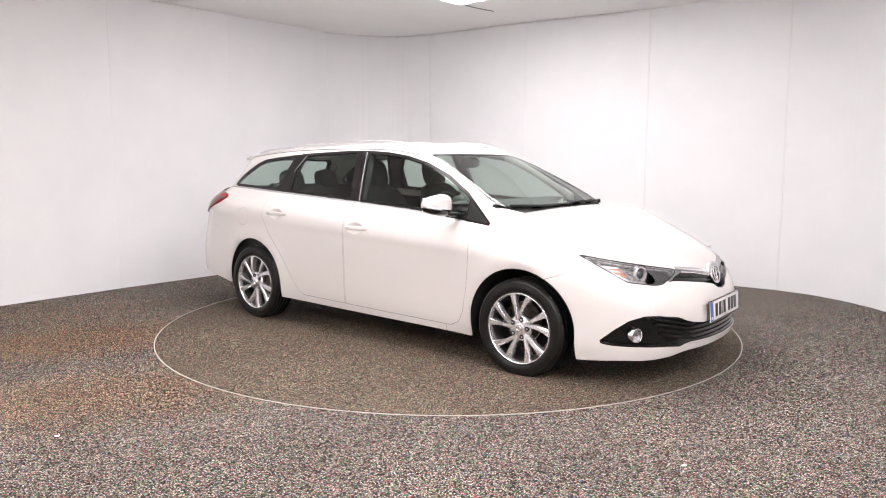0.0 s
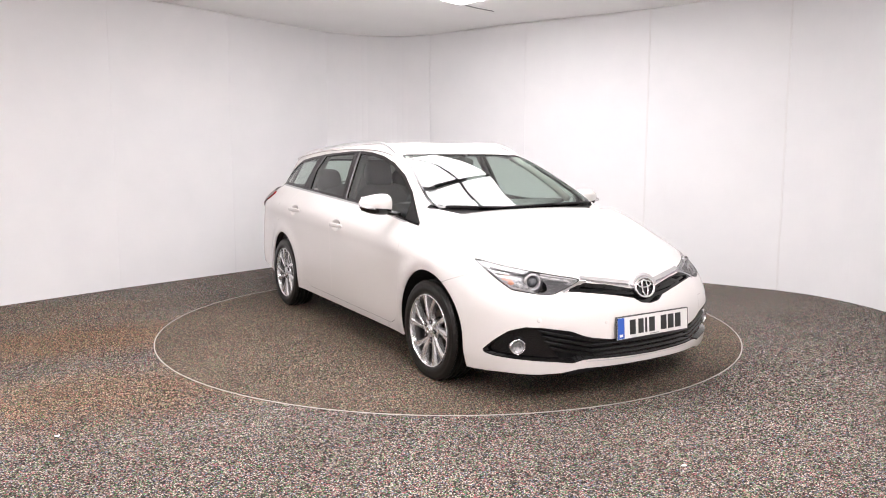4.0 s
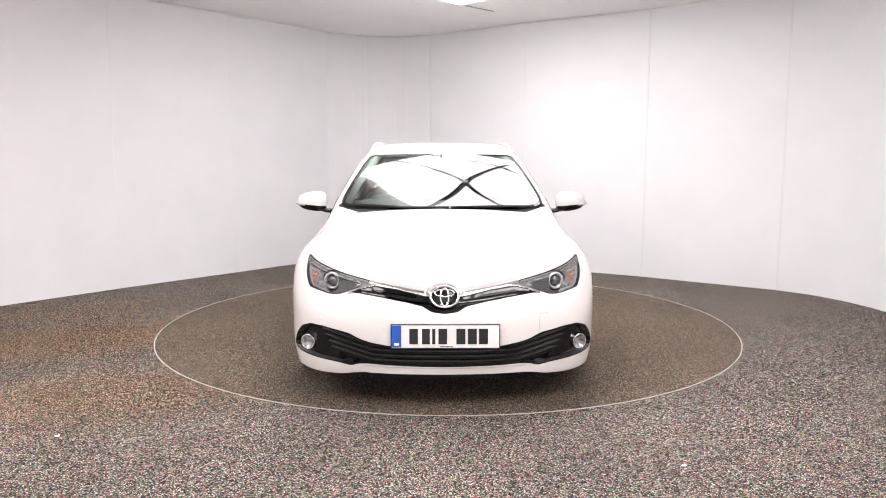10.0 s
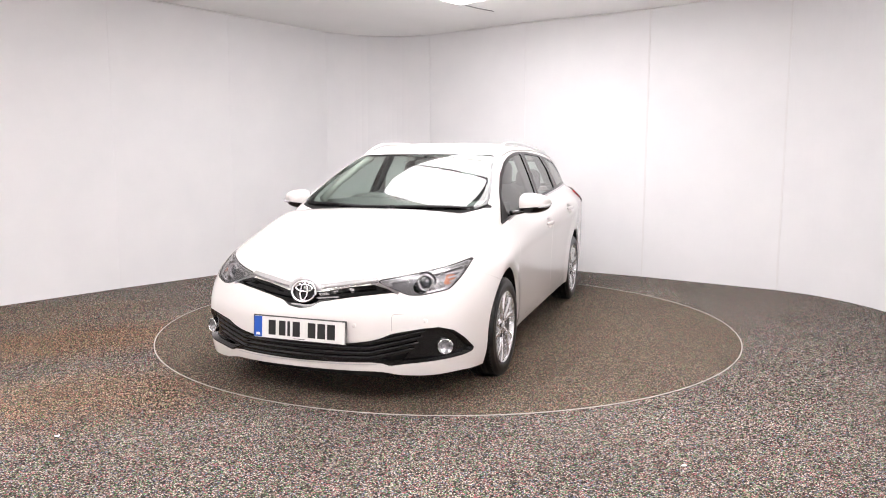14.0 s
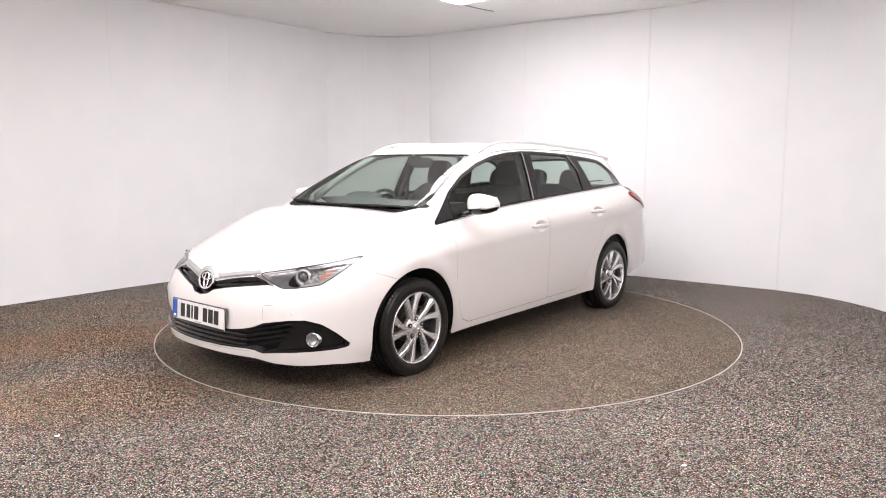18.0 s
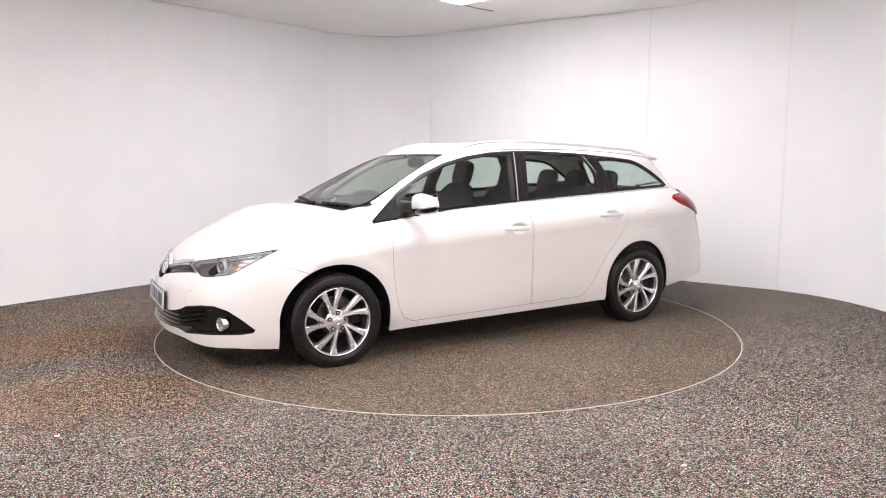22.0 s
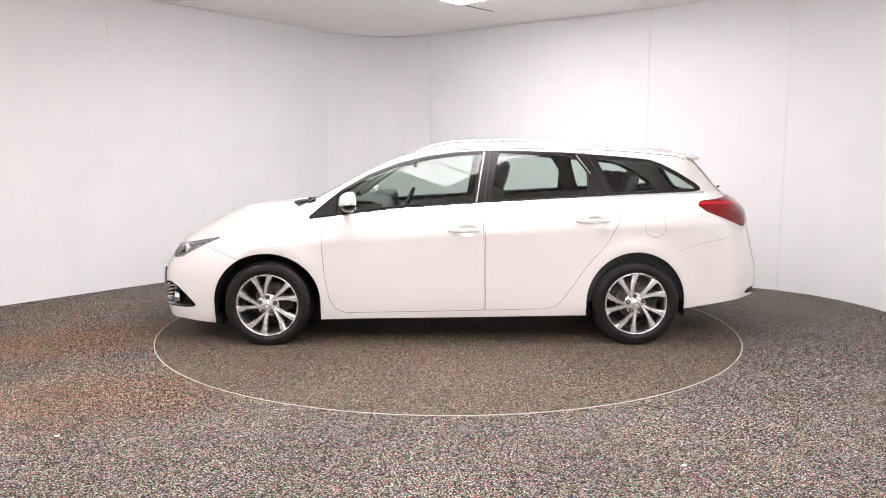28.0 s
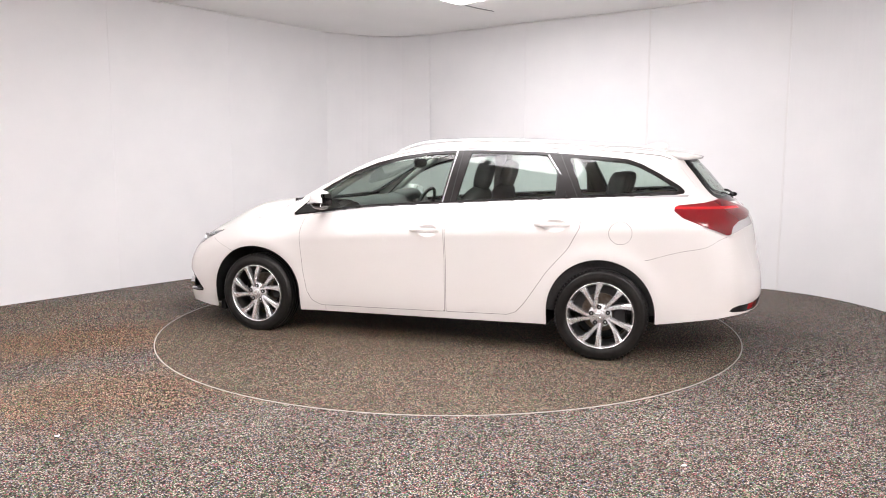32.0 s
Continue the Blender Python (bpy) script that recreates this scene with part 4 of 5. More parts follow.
for s in (1, -1):
    housing = dark_half.build("headlamp", M["lamp_body"], car, s, -0.014, 0.0, "clear headlamp with grey housing and silver reflector")
    bright_half.build("reflector", M["lamp_silver"], housing, s, -0.024, 0.0, "silver lamp reflector")
    head.build("lamp_cover", M["lamp_glass"], housing, s, -0.001, 0.0)
    rim_bit.build("lamp_rim", M["trim"], housing, s, -0.002, 0.040)
    edge_strip.build("lamp_edge", M["strip_bright"], housing, s, -0.003, 0.010)
    guide.build("light_guide", M["strip_bright"], housing, s, -0.002, 0.004)
    for f in facets:
        f.build("facet", M["strip_bright"], housing, s, -0.014, 0.008)
    drl.build("daylight_strip", M["lamp_grey"], housing, s, -0.005, 0.012, "grey light strip along the lamp's upper edge")
    amber_bit.build("indicator", M["amber"], housing, s, -0.019, 0.004, "amber indicator reflector")
    low_silver.build("side_reflector", M["strip_bright"], housing, s, -0.008, 0.012)
    axis = Matrix.Translation(OFF + Vector((3.272, s * 0.612, 0.655))) @ Matrix.Rotation(radians(20 * s), 4, "Z") @ Matrix.Rotation(radians(90), 4, "Y")
    part("projector_ring", shift(ring_bm([(0.031, -0.04), (0.033, 0.002), (0.038, 0.010), (0.046, 0.010), (0.050, -0.01), (0.050, -0.04)], 36, "z"), axis), M["strip_bright"], housing, "bright projector ring", True)
    part("projector_bowl", shift(ring_bm([(0.046, -0.05), (0.052, -0.02), (0.060, 0.004)], 36, "z"), axis), M["lamp_silver"], housing, "silver projector bowl", True)
    part("projector_lens", shift(ring_bm([(0.0, 0.014), (0.012, 0.0125), (0.023, 0.007), (0.032, -0.004), (0.034, -0.03)], 36, "z"), axis), M["lamp_lens"], housing, "glass projector lens", True)

trim_ob = upper_trim.build("grille_trim", M["satin_grey"], car, 0, 0.004, 0.012, "satin chrome trim from lamp to emblem")
for s in (1, -1):
    split.build("trim_ridge", M["strip_silver"], trim_ob, s, 0.0080, 0.006)
mouth.build("upper_grille", M["gloss_black"], car, 0, -0.030, 0.0, "gloss black upper grille")
mouth.cut(inset(MOUTH, 0.005))[1].build("grille_edge", M["gloss_black"], car, 0, 0.0, 0.03)
mouth.strip(lambda p: p[:, 2] - (0.585 + 0.10 * np.clip(nose_arc(p), 0, 0.6)), 0.005)[0].build("grille_bar", M["gloss_black"], car, 0, -0.012, 0.012)
low_trim = body_front.cut(meet(inset(MOUTH, -0.015), lambda p: np.where(p[:, 0] > 2.9, np.maximum(0.37 - nose_arc(p), 0.646 - 0.33 * (nose_arc(p) - 0.385) - p[:, 2]), 1.0)))[0]
for s in (1, -1):
    low_trim.build("grille_lower_trim", M["strip_silver"], car, s, 0.003, 0.006, "bright edge at the upper grille's corner")

# emblem: an upright oval ring round two crossing ovals
ex = surface_x(0.0, 0.615) + 0.004
plaque = ring_bm([(0.0, 0.006), (0.062, 0.004), (0.074, -0.004), (0.078, -0.020), (0.0, -0.020)], 48, "x")
lean = Matrix.Translation((ex + 0.002, 0, 0.605)) @ Matrix.Rotation(radians(-16), 4, "Y")
badge = cpart("badge", shift(plaque, lean @ Matrix.Diagonal((1, 1.0, 0.80, 1))), M["gloss_black"], "chrome oval emblem on gloss black", True)


def oval(ry, rz, cy, cz, width):
    pts = [(0.008, cy + ry * math.cos(a), cz + rz * math.sin(a)) for a in (2 * math.pi * i / 40 for i in range(40))]
    return tube_bm(pts, width, 8, 1.0, True)


for ry, rz, cz, w in ((0.072, 0.055, 0.0, 0.0085), (0.021, 0.046, -0.002, 0.0058), (0.050, 0.019, 0.019, 0.0058)):
    part("oval", shift(oval(ry, rz, 0, cz, w), Matrix.Translation(OFF) @ lean), M["chrome"], badge, "", True)

hood_arc = [(0.0, 0.089 * math.cos(a), 0.071 * math.sin(a)) for a in np.radians(np.linspace(12, 168, 27))]
part("emblem_hood", shift(tube_bm(hood_arc, 0.014, 12, 0.9), Matrix.Translation(OFF) @ lean), M["satin_grey"], badge, "satin chrome hood over the emblem", True)

# lower intake: recessed floor, slats, fog lamps
intake.build("lower_grille", M["trim"], car, 0, -0.060, 0.0, "black lower grille with slats")
edge = intake.cut(inset(INTAKE, 0.006))[1]
edge.build("grille_surround", M["gloss_black"], car, 0, 0.0, 0.070, "gloss black lower grille surround")
for k in range(6):
    z0 = 0.270 + 0.027 * k
    bar = intake.strip(lambda p, z0=z0: p[:, 2] - z0 - 0.22 * np.clip(nose_arc(p) - 0.36, 0, 1), 0.0055, lambda p: nose_arc(p) - 0.585 - 0.6 * (p[:, 2] - 0.33))[0]
    for side in ((0,) if k < 4 else (1, -1)):
        bar.build("grille_slat", M["gloss_black"], car, side, -0.010, 0.030)
# corner pods: smooth gloss panel and a round fog lamp
pod = intake.cut(lambda p: 0.575 - nose_arc(p) + 0.6 * (p[:, 2] - 0.33))[0]
for s in (1, -1):
    pod.build("fog_lamp_pod", M["gloss_black"], car, s, -0.034, 0.0, "gloss black fog lamp pod")
    fy = 0.752
    fx = surface_x(fy, 0.325)
    n = normal_at(fx, fy, 0.325)
    n = Vector((n.x, n.y * s, n.z))
    m = Matrix.Translation(OFF) @ facing(Vector((fx, s * fy, 0.325)) - n * 0.014, n.lerp(Vector((1, 0, 0)), 0.6))
    fog = part("fog_lamp", shift(ring_bm([(0.036, -0.02), (0.037, 0.010), (0.039, 0.012), (0.042, 0.009), (0.044, -0.02)], 32, "z"), m), M["chrome"], car, "round clear fog lamp in a bright ring", True)
    part("fog_reflector", shift(ring_bm([(0.0, -0.016), (0.015, -0.013), (0.030, -0.002), (0.037, 0.004)], 32, "z"), m), M["lamp_silver"], fog, "", True)
    part("fog_lens", shift(ring_bm([(0.0, 0.008), (0.02, 0.0065), (0.036, 0.003)], 32, "z"), m), M["lamp_glass"], fog, "", True)

# number plate with bars for its characters
pxl = surface_x(0.0, 0.41) + 0.004
PL = Matrix.Translation(OFF) @ Matrix.Translation((pxl, 0.004, 0.414)) @ Matrix.Rotation(radians(-4), 4, "Y") @ Matrix(((0, 0, 1, 0), (1, 0, 0, 0), (0, 1, 0, 0), (0, 0, 0, 1)))
plate = part("number_plate", shift(box_bm((-0.279, -0.062, -0.004), (0.279, 0.062, 0.0), None, 0.002), PL), M["plate"], car, "white number plate with blue band")
part("plate_holder", shift(box_bm((-0.281, -0.064, -0.010), (0.281, 0.064, -0.0045), None, 0.002), PL), M["ink"], plate)
part("blue_band", shift(box_bm((-0.275, -0.056, 0.0), (-0.226, 0.056, 0.0012)), PL), M["plate_blue"], plate, "blue band")
part("band_mark", shift(box_bm((-0.262, -0.046, 0.0012), (-0.238, -0.032, 0.0018)), PL), M["white_print"], plate)
for x0, w in ((-0.185, 0.044), (-0.120, 0.040), (-0.068, 0.016), (-0.036, 0.044), (0.056, 0.046), (0.114, 0.046), (0.172, 0.046)):
    part("character_bar", shift(box_bm((x0, -0.040, 0.0), (x0 + w, 0.040, 0.0012)), PL), M["ink"], plate)
part("small_print", shift(box_bm((-0.03, -0.053, 0.0), (0.04, -0.050, 0.001)), PL), M["ink"], plate)
border = bmesh.new()
for lo, hi in (((-0.279, 0.058, 0), (0.279, 0.062, 0.001)), ((-0.279, -0.062, 0), (0.279, -0.058, 0.001)), ((-0.279, -0.058, 0), (-0.2755, 0.058, 0.001)), ((0.2755, -0.058, 0), (0.279, 0.058, 0.001))):
    add_box(border, lo, hi)
part("plate_border", shift(border, PL), M["ink"], plate)

# parking sensors and the tow-eye cover
for y, z in ((0.315, 0.452), (-0.315, 0.452), (0.66, 0.472), (-0.66, 0.472)):
    x = surface_x(abs(y), z)
    n = normal_at(x, abs(y), z)
    n = Vector((n.x, math.copysign(1, y) * n.y, n.z))
    cpart("parking_sensor", shift(ring_bm([(0.0, 0.002), (0.0085, 0.002), (0.0098, 0.001), (0.0115, -0.001), (0.0115, -0.006)], 20, "z"), facing(Vector((x, y, z)), n)), M["paint"], "small white parking sensor")

tow = from_front(polygon([(0.470, 0.300), (0.474, 0.500), (0.482, 0.509), (0.70, 0.516), (0.70, 0.300)]))
body_front.strip(tow, 0.0007, lambda p: np.maximum(nose_arc(p) - 0.53, 0.425 - p[:, 2]))[0].build("tow_eye_cover_gap", M["gap"], car, 1, 0.0008)

sill_end = body_rest.strip(lambda p: p[:, 0] - 2.035, 0.0012, lambda p: np.where(p[:, 1] > 0.5, p[:, 2] - 0.238, 1.0))[0]
for s in (1, -1):
    sill_end.build("sill_joint", M["gap"], car, s, 0.0008)

rail_line = soft([-0.38, -0.35, -0.27, 0.06, 0.47, 0.88, 1.29, 1.46, 1.56, 1.62], [1.350, 1.366, 1.392, 1.418, 1.443, 1.458, 1.447, 1.416, 1.376, 1.350], 0.02)

# ---------------------------------------------------------------- mirrors, handles, rails, wipers
for s in (1, -1):
    mir = new("door_mirror")
    mir.parent = car
    cap_bm = ellipsoid_bm(0.072, 0.108, 0.068, 2.7)
    for v in cap_bm.verts:
        if v.co.x < 0:
            v.co.x *= 0.62
        v.co.z *= 1.0 - 0.22 * (v.co.y / 0.108) * (1 if v.co.z < 0 else 0.9)
        v.co.x -= 0.035 * max(v.co.y / 0.108, 0) ** 2
        v.co.y *= s
    bmesh.ops.recalc_face_normals(cap_bm, faces=cap_bm.faces)
    at_m = Matrix.Translation(OFF + Vector((2.020, s * 0.925, 1.022)))
    lower = cap_bm.copy()
    bmesh.ops.bisect_plane(cap_bm, geom=cap_bm.verts[:] + cap_bm.edges[:] + cap_bm.faces[:], plane_co=(0, 0, -0.024), plane_no=(0.0, -0.10 * s, 1), clear_inner=True)
    part("cap", shift(cap_bm, at_m), M["paint"], mir, "white mirror cap", True)
    bmesh.ops.bisect_plane(lower, geom=lower.verts[:] + lower.edges[:] + lower.faces[:], plane_co=(0, 0, -0.024), plane_no=(0.0, -0.10 * s, 1), clear_outer=True)
    bmesh.ops.scale(lower, vec=(0.97, 0.985, 1), verts=lower.verts)
    part("base", shift(lower, at_m), M["gloss_black"], mir, "black mirror base", True)
    ind = tube_bm([(0.064, s * 0.040, -0.022), (0.052, s * 0.080, -0.018), (0.030, s * 0.101, -0.012), (0.0, s * 0.106, -0.008), (-0.028, s * 0.104, -0.004)], 0.011, 10, 0.7)
    part("indicator", shift(ind, at_m), M["clear_lens"], mir, "clear indicator strip", True)
    part("glass", shift(box_bm((-0.052, s * 0.0 - 0.088, -0.045), (-0.046, s * 0.0 + 0.085, 0.05), None, 0.002), at_m), M["mirror"], mir)
    arm = tube_bm([(2.085, s * 0.775, 0.957), (2.055, s * 0.82, 0.960), (2.025, s * 0.87, 0.975), (2.01, s * 0.92, 0.99)], 0.030, 10, 0.55)
    part("arm", shift(arm, Matrix.Translation(OFF)), M["gloss_black"], mir, "black mirror arm", True)
    tri = windows.cut(lambda p: 2.145 - p[:, 0])[0]
    tri.cut(inset(DLO, 0.012))[0].build("sail_panel", M["trim"], mir, s, 0.004, 0.006)

    for xa, xb, z in ((1.342, 1.115, 0.820), (0.445, 0.205, 0.886)):
        h = new("door_handle")
        h.parent = car
        grip = ellipsoid_bm(abs(xa - xb) / 2, 0.011, 0.0155, 3.2, 28, 12)
        for v in grip.verts:
            x = (xa + xb) / 2 + v.co.x
            out = surface_y(x, z) + 0.004 + 0.013 * (1 - (v.co.x / 0.12) ** 4) + v.co.y
            v.co = Vector((x, s * out, z + 0.004 + v.co.z - 0.03 * (x - xa) * 0.2))
        bmesh.ops.recalc_face_normals(grip, faces=grip.faces)
        part("grip", shift(grip, Matrix.Translation(OFF)), M["paint"], h, "white pull handle", True)


    rail_pts = []
    for t in np.linspace(0, 1, 48):
        x = 1.60 - 1.96 * t
        y = 0.500 + 0.045 * (1 - t) ** 3
        rail_pts.append((x, s * y, max(float(rail_line(x)), surface_z(x, y) - 0.004)))
    cpart("roof_rail", tube_bm(rail_pts, 0.0100, 10, 1.0), M["rail"], "silver roof rail", True)
    ditch = [(1.60 - 2.0 * t, s * (0.578 - 0.03 * t), surface_z(1.60 - 2.0 * t, 0.578 - 0.03 * t) + 0.0) for t in np.linspace(0, 1, 30)]
    cpart("roof_ditch", tube_bm(ditch, 0.004, 6), M["gap"])

# windscreen wipers
for (x0, y0), (x1, y1) in (((2.455, 0.03), (2.385, -0.60)), ((2.40, 0.60), (2.425, 0.06))):
    arm, blade = [], []
    for t in np.linspace(0, 1, 14):
        x, y = x0 + (x1 - x0) * t, y0 + (y1 - y0) * t
        z = surface_z(x, abs(y))
        arm.append((x + 0.010 * (1 - t), y, z + 0.014))
        blade.append((x - 0.014, y, surface_z(x - 0.014, abs(y)) + 0.006))
    w = cpart("wiper", tube_bm(arm[:9], 0.009, 8, 0.7), M["trim"], "black windscreen wiper", True)
    part("blade", shift(tube_bm(blade[2:], 0.007, 6, 1.4), Matrix.Translation(OFF)), M["trim"], w)
    part("pivot", shift(ring_bm([(0.0, 0.010), (0.010, 0.008), (0.013, 0.0), (0.013, -0.02)], 16, "z"), Matrix.Translation(OFF + Vector(arm[0]))), M["trim"], w)

# spoiler, aerial, rear wiper
sp = bmesh.new()
rows = []
for y in np.linspace(-0.52, 0.52, 33):
    top_at = lambda x: float(roof_line(x) - roof_drop(x) * (abs(y) / 0.8) ** 2.4)
    tip = -0.605 + 0.28 * abs(y / 0.73) ** 3.2
    low = top_at(tip) - 0.022
    rows.append([sp.verts.new(v) for v in ((-0.22, y, surface_z(-0.22, abs(y)) - 0.004), (-0.32, y, top_at(-0.32) + 0.001), (-0.44, y, top_at(-0.44) + 0.002), (tip + 0.03, y, top_at(tip + 0.03)),
                                           (tip, y, low + 0.014), (tip + 0.006, y, low), (-0.36, y, top_at(-0.36) - 0.045))])
for p, q in zip(rows, rows[1:]):
    for j in range(7):
        sp.faces.new((p[j], q[j], q[(j + 1) % 7], p[(j + 1) % 7]))
sp.faces.new(rows[0])
sp.faces.new(rows[-1][::-1])
bmesh.ops.recalc_face_normals(sp, faces=sp.faces)
cpart("roof_spoiler", sp, M["paint"], "white roof spoiler", True)
fin = ellipsoid_bm(0.085, 0.022, 0.040, 2.0, 20, 10)
for v in fin.verts:
    v.co.x -= 0.7 * max(v.co.z, 0)
    v.co.y *= 1 - 10 * max(v.co.z, 0)
cpart("aerial", shift(fin, Matrix.Translation((-0.26, 0, surface_z(-0.26, 0.0) + 0.004))), M["paint"], "white shark-fin aerial", True)
rw = [(surface_x(y, z, False) - 0.02, y, z) for y, z in ((0.0, 1.075), (0.10, 1.092), (0.25, 1.112), (0.34, 1.118))]
wiper = cpart("rear_wiper", tube_bm(rw, 0.007, 8), M["trim"], "black rear wiper", True)
part("pivot", shift(ellipsoid_bm(0.026, 0.02, 0.016, 2.2, 16, 8), Matrix.Translation(OFF + Vector(rw[0]))), M["trim"], wiper, "", True)

# ---------------------------------------------------------------- tail lamps
CLEAR = polygon([(0.36, 0.968), (0.45, 0.955), (0.518, 0.940), (0.673, 0.924), (0.745, 0.895), (0.778, 0.83), (0.3, 0.83), (0.3, 0.95)])
for s in (1, -1):
    clear_level = lambda p: CLEAR(tail_arc(p), p[:, 2])
    clear_bit, red_bit = tail.cut(clear_level)
    bright_bit, red_bit = red_bit.cut(meet(lambda p: np.abs(p[:, 2] - 1.004) - 0.0075, lambda p: 0.50 - tail_arc(p)))
    lamp = red_bit.build("tail_lamp", M["red"], car, s, 0.015, 0.03, "dark red tail lamp")
    bright_bit.build("light_bar", M["red_light"], lamp, s, 0.015, 0.02, "bright red light bar")
    clear_bit.build("clear_lens", M["clear_lens"], lamp, s, 0.011, 0.025, "clear reversing lens")
    red_r, dark_r = refl.cut(lambda p: np.maximum(tail_arc(p) - 0.62, 0.47 - tail_arc(p)))
    inner_r, outer_r = dark_r.cut(lambda p: tail_arc(p) - 0.545)
    pod_r = outer_r.build("rear_fog_pod", M["trim"], car, s, -0.012, 0.0, "dark bumper pod with red reflector")
    inner_r.build("pod_inner", M["trim"], pod_r, s, -0.012, 0.0)
    refl.cut(inset(refl_level, 0.004))[1].build("pod_edge", M["trim"], pod_r, s, 0.0, 0.014)
    red_r.build("reflector", M["red_light"], pod_r, s, -0.008, 0.006, "red reflector")

# ---------------------------------------------------------------- cabin
lining = Patch(skin_v, skin_n, skin_f)
lower_lining = lining.cut(lambda p: np.maximum.reduce([p[:, 2] - belt_line(p[:, 0]) + 0.012, 0.30 - p[:, 2], p[:, 0] - 2.2, -0.70 - p[:, 0]]))[0]
roof_lining = lining.cut(lambda p: np.maximum.reduce([1.385 - p[:, 2] - 0.035 * (p[:, 0] < 0.2), p[:, 0] - 1.52, -0.50 - p[:, 0]]))[0]
for s in (1, -1):
    lower_lining.build("door_card", M["cabin_dark"], car, s, -0.075, 0.0, "dark door trim")
roof_lining.build("headlining", M["headlining"], car, 0, -0.035, 0.0, "pale roof lining")
for s in (1, -1):
    for (xa, za), (xb, zb), wide in (((1.12, 1.0), (1.06, 1.38), 0.05), ((0.22, 1.06), (0.32, 1.36), 0.07)):
        ya, yb = surface_y(xa, za) - 0.045, surface_y(xb, zb) - 0.045
        cpart("inner_pillar", tube_bm([(xa, s * ya, za), ((xa + xb) / 2, s * (ya + yb) / 2, (za + zb) / 2), (xb, s * yb, zb)], wide, 10, 0.4), M["cabin_dark"], "dark inner pillar trim", True)
    ap = [(2.12, s * 0.655, 1.02), (1.95, s * 0.60, 1.15), (1.78, s * 0.53, 1.26), (1.62, s * 0.485, 1.335)]
    cpart("inner_pillar", tube_bm(ap, 0.026, 10), M["headlining"], "pale inner windscreen pillar", True)
cpart("cabin_floor", box_bm((-0.65, -0.72, 0.32), (2.25, 0.72, 0.36)), M["cabin_dark"])
cpart("load_floor", box_bm((-0.85, -0.55, 0.36), (0.02, 0.55, 0.62), None, 0.03), M["fabric"], "dark boot floor")
dash = bmesh.new()
rows = []
for y in np.linspace(-0.70, 0.70, 29):
    hump = 0.035 * math.exp(-((y + 0.36) / 0.16) ** 2)
    rows.append([dash.verts.new(v) for v in ((2.26 - 0.30 * abs(y / 0.7) ** 2, y, 0.985 - 0.02 * abs(y)), (2.05, y, 1.02), (1.90, y, 1.02 + hump), (1.82, y, 0.995 + hump), (1.78, y, 0.90), (1.80, y, 0.70), (1.80, y, 0.45), (2.25, y, 0.45))])
for p, q in zip(rows, rows[1:]):
    for j in range(7):
        dash.faces.new((p[j], q[j], q[j + 1], p[j + 1]))
bmesh.ops.recalc_face_normals(dash, faces=dash.faces)
cpart("dashboard", dash, M["dash"], "dark grey dashboard", True)
cpart("centre_console", box_bm((0.95, -0.11, 0.36), (1.78, 0.11, 0.62), None, 0.04), M["dash"])
cpart("instrument_hood", shift(ellipsoid_bm(0.10, 0.17, 0.055, 2.6), Matrix.Translation((1.87, -0.36, 1.015))), M["dash"], "", True)

# steering wheel on the right-hand side
SW = Matrix.Translation(OFF + Vector((1.71, -0.36, 0.905))) @ Matrix.Rotation(radians(-24), 4, "Y")
steer = part("steering_wheel", shift(tube_bm([(0, 0.182 * math.cos(a), 0.182 * math.sin(a)) for a in (2 * math.pi * i / 40 for i in range(40))], 0.015, 10, 1.0, True), SW), M["cabin_dark"], car, "black steering wheel", True)
part("boss", shift(ellipsoid_bm(0.035, 0.075, 0.065, 2.6), SW @ Matrix.Translation((0.02, 0, -0.01))), M["dash"], steer, "", True)
for ya, za in ((-0.17, -0.01), (0.17, -0.01), (0.0, -0.17)):
    part("spoke", shift(tube_bm([(0.015, 0, -0.01), (0.0, ya, za)], 0.017, 8, 0.8), SW), M["satin"] if za > -0.1 else M["dash"], steer, "", True)
part("column", shift(tube_bm([(0.02, 0, 0), (0.24, 0, 0)], 0.045, 12), SW), M["dash"], steer, "", True)

# interior mirror and sun visors
im = cpart("interior_mirror", shift(ellipsoid_bm(0.022, 0.125, 0.040, 3.0), Matrix.Translation((1.60, 0, 1.295))), M["dash"], "black interior mirror", True)
part("stalk", shift(tube_bm([(1.60, 0, 1.33), (1.70, 0, 1.352)], 0.012, 8), Matrix.Translation(OFF)), M["dash"], im)
for s in (1, -1):
    cpart("sun_visor", box_bm((1.38, s * 0.34 - 0.17, 1.372), (1.54, s * 0.34 + 0.17, 1.387), None, 0.006), M["headlining"])


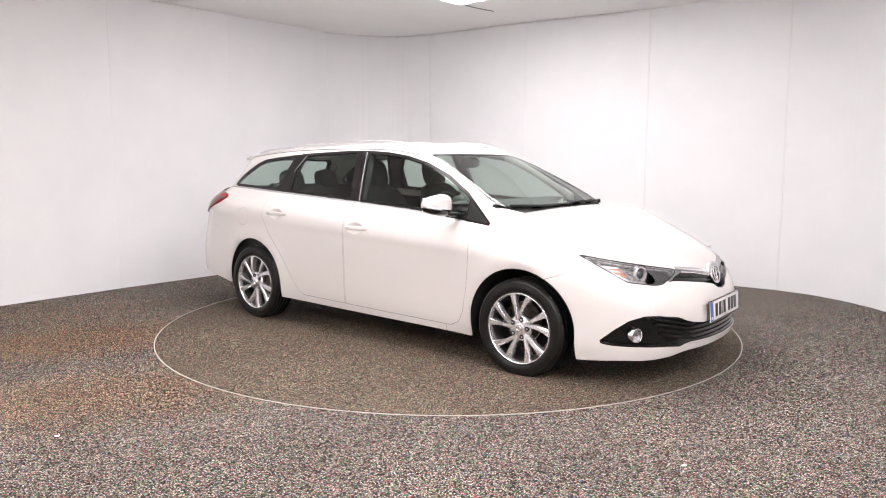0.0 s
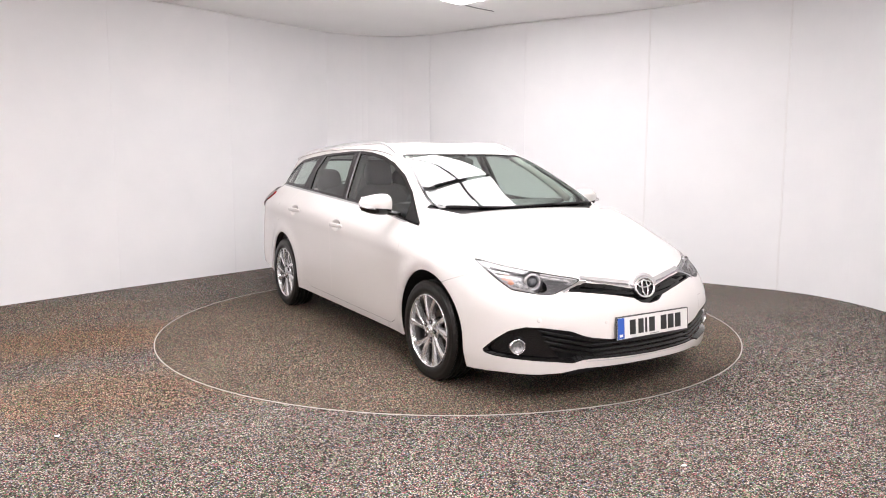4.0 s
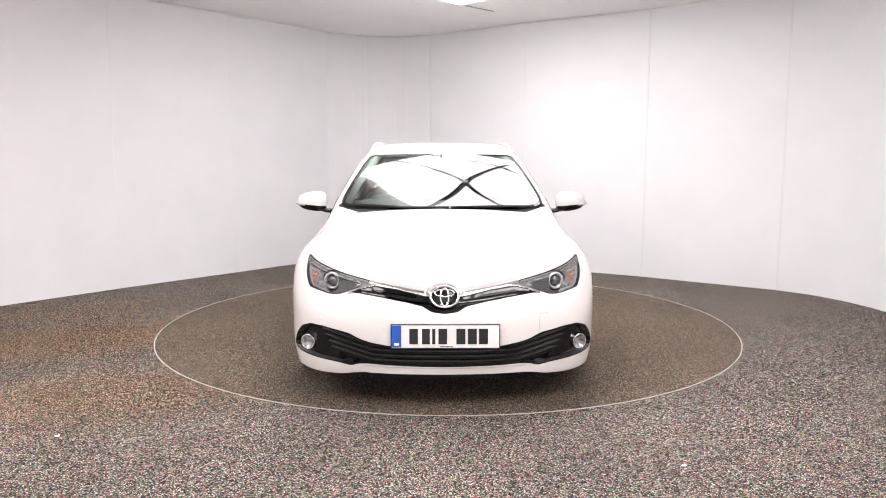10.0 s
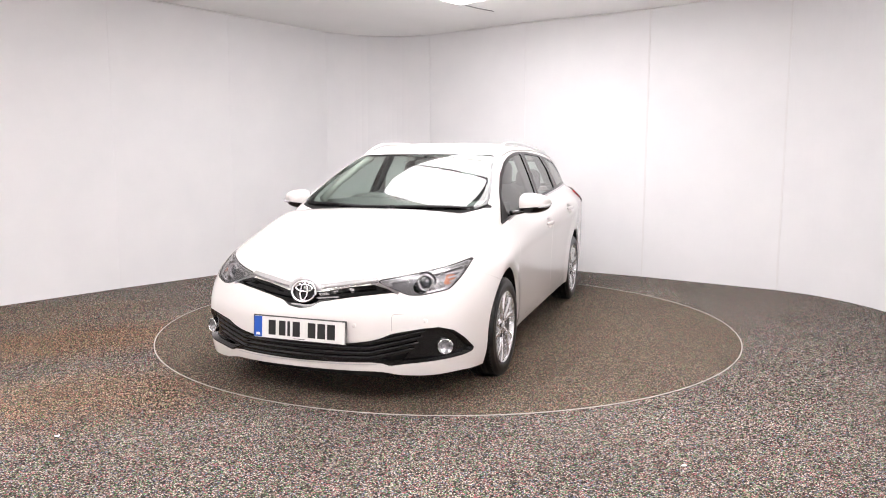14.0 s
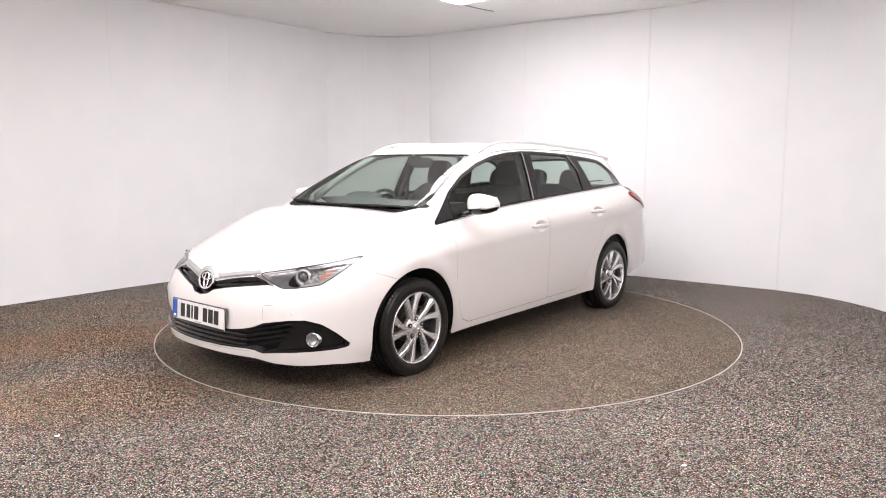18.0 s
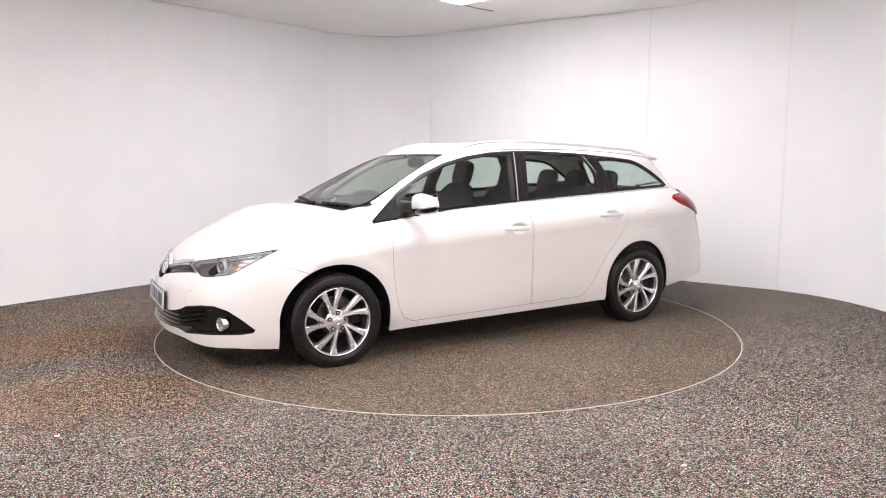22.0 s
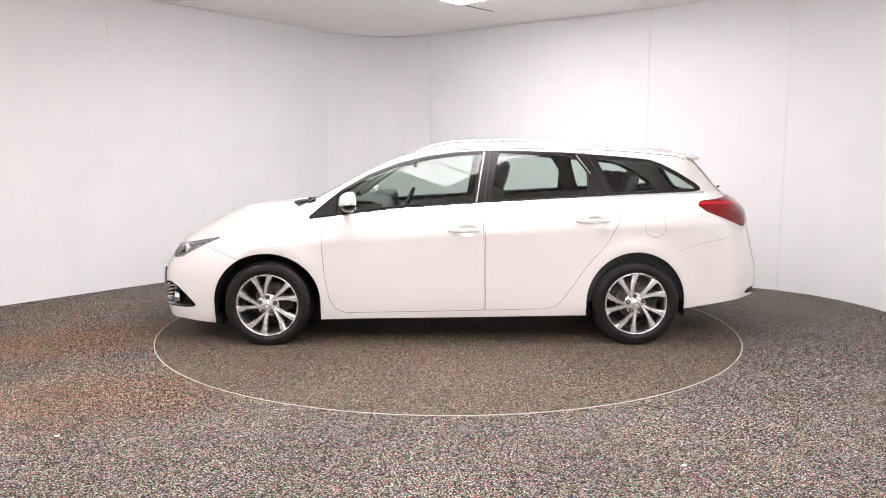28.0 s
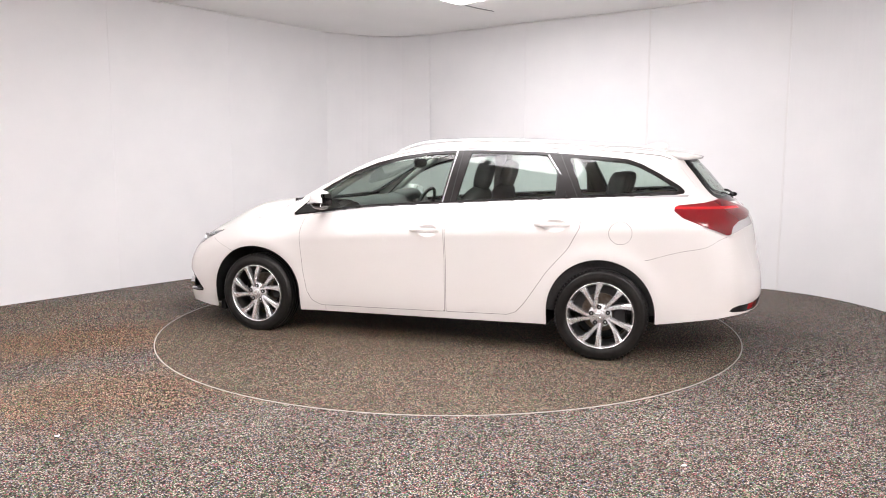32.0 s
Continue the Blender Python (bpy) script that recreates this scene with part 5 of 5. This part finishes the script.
def seat(x, y, wide, rear=False):
    st = new("seat")
    st.parent = car
    o = OFF
    base = shift(ellipsoid_bm(0.27, wide, 0.10, 3.6), Matrix.Translation(o + Vector((x, y, 0.55))))
    part("cushion", base, M["fabric"], st, "dark fabric seat cushion", True)
    lean = Matrix.Translation(o + Vector((x - 0.24, y, 0.56))) @ Matrix.Rotation(radians(-16), 4, "Y")
    back = ellipsoid_bm(0.080, wide, 0.290, 3.4)
    for v in back.verts:
        v.co.y *= 1 - 0.16 * max(v.co.z / 0.290, 0) ** 2
        v.co.x += 0.04 * (v.co.y / wide) ** 2
    height = 0.290 if not rear else 0.265
    part("backrest", shift(back, lean @ Matrix.Translation((0, 0, height))), M["fabric"], st, "dark fabric backrest", True)
    if not rear:
        heads = (0.0,)
    else:
        heads = (-0.40, 0.0, 0.40)
    for hy in heads:
        low = 0.0 if not rear else -0.085
        part("headrest", shift(ellipsoid_bm(0.054, 0.118, 0.112, 3.4), lean @ Matrix.Translation((0.012, hy, 0.665 + low))), M["fabric"], st, "dark fabric headrest", True)
        for k in (-1, 1):
            part("post", shift(tube_bm([(0.0, hy + k * 0.06, 0.54 + low), (0.01, hy + k * 0.06, 0.64 + low)], 0.006, 6), lean), M["satin"], st)
    return st


seat(1.35, 0.37, 0.255)
seat(1.35, -0.37, 0.255)
seat(0.36, 0.0, 0.62, True)
for s in (1, -1):
    belt = [(1.08, s * 0.615, 1.26), (1.06, s * 0.66, 1.0), (1.05, s * 0.70, 0.7)]
    cpart("seat_belt", tube_bm(belt, 0.022, 6, 0.12), M["trim"])
cpart("load_cover", box_bm((-0.62, -0.54, 0.985), (-0.02, 0.54, 1.0), None, 0.006), M["dash"], "dark load cover")


# ---------------------------------------------------------------- small things on the floor
for x, y, r, name, mat, label in ((-1.86, -2.55, 0.007, "paper_scrap", "speck", "tiny white paper scrap on the floor"), (1.02, -2.86, 0.007, "paper_scrap", "speck", "tiny white paper scrap on the floor"),
                                  (-3.85, 0.67, 0.022, "dry_leaf", "leaf", "small dry brown leaf lying by the wall"), (-2.13, 3.04, 0.018, "dry_leaf", "leaf", "small dry brown leaf lying by the wall")):
    bm = bmesh.new()
    pts = [(r * (1 + 0.3 * math.sin(3 * a + x)) * math.cos(a) * 1.6, r * math.sin(a), 0.004 + 0.004 * math.sin(2 * a)) for a in (2 * math.pi * i / 9 for i in range(9))]
    ringv = [bm.verts.new(p) for p in pts]
    low = [bm.verts.new((p[0], p[1], 0.0)) for p in pts]
    bm.faces.new(ringv)
    for i in range(9):
        bm.faces.new((low[i], low[(i + 1) % 9], ringv[(i + 1) % 9], ringv[i]))
    o = part(name, bm, M[mat])
    o.location = (x, y, 0.0)
    tagged(o, label, name.replace("_", " "))


# ---------------------------------------------------------------- what moves
def motions():
    turn = [(0, -37.90), (2, -48.02), (3.5, -55.43), (5.5, -65.57), (7.5, -75.89), (9.5, -86.30), (12, -99.30), (14.5, -111.95), (16.5, -122.17),
            (19, -134.93), (22, -149.90), (25.5, -167.35), (27.5, -177.35), (29.5, -187.35), (32, -199.45)]
    for thing in (car, turntable):
        walk(thing, [(t, pose(0, 0, 0, 0, 0, a)) for t, a in turn])


motions()
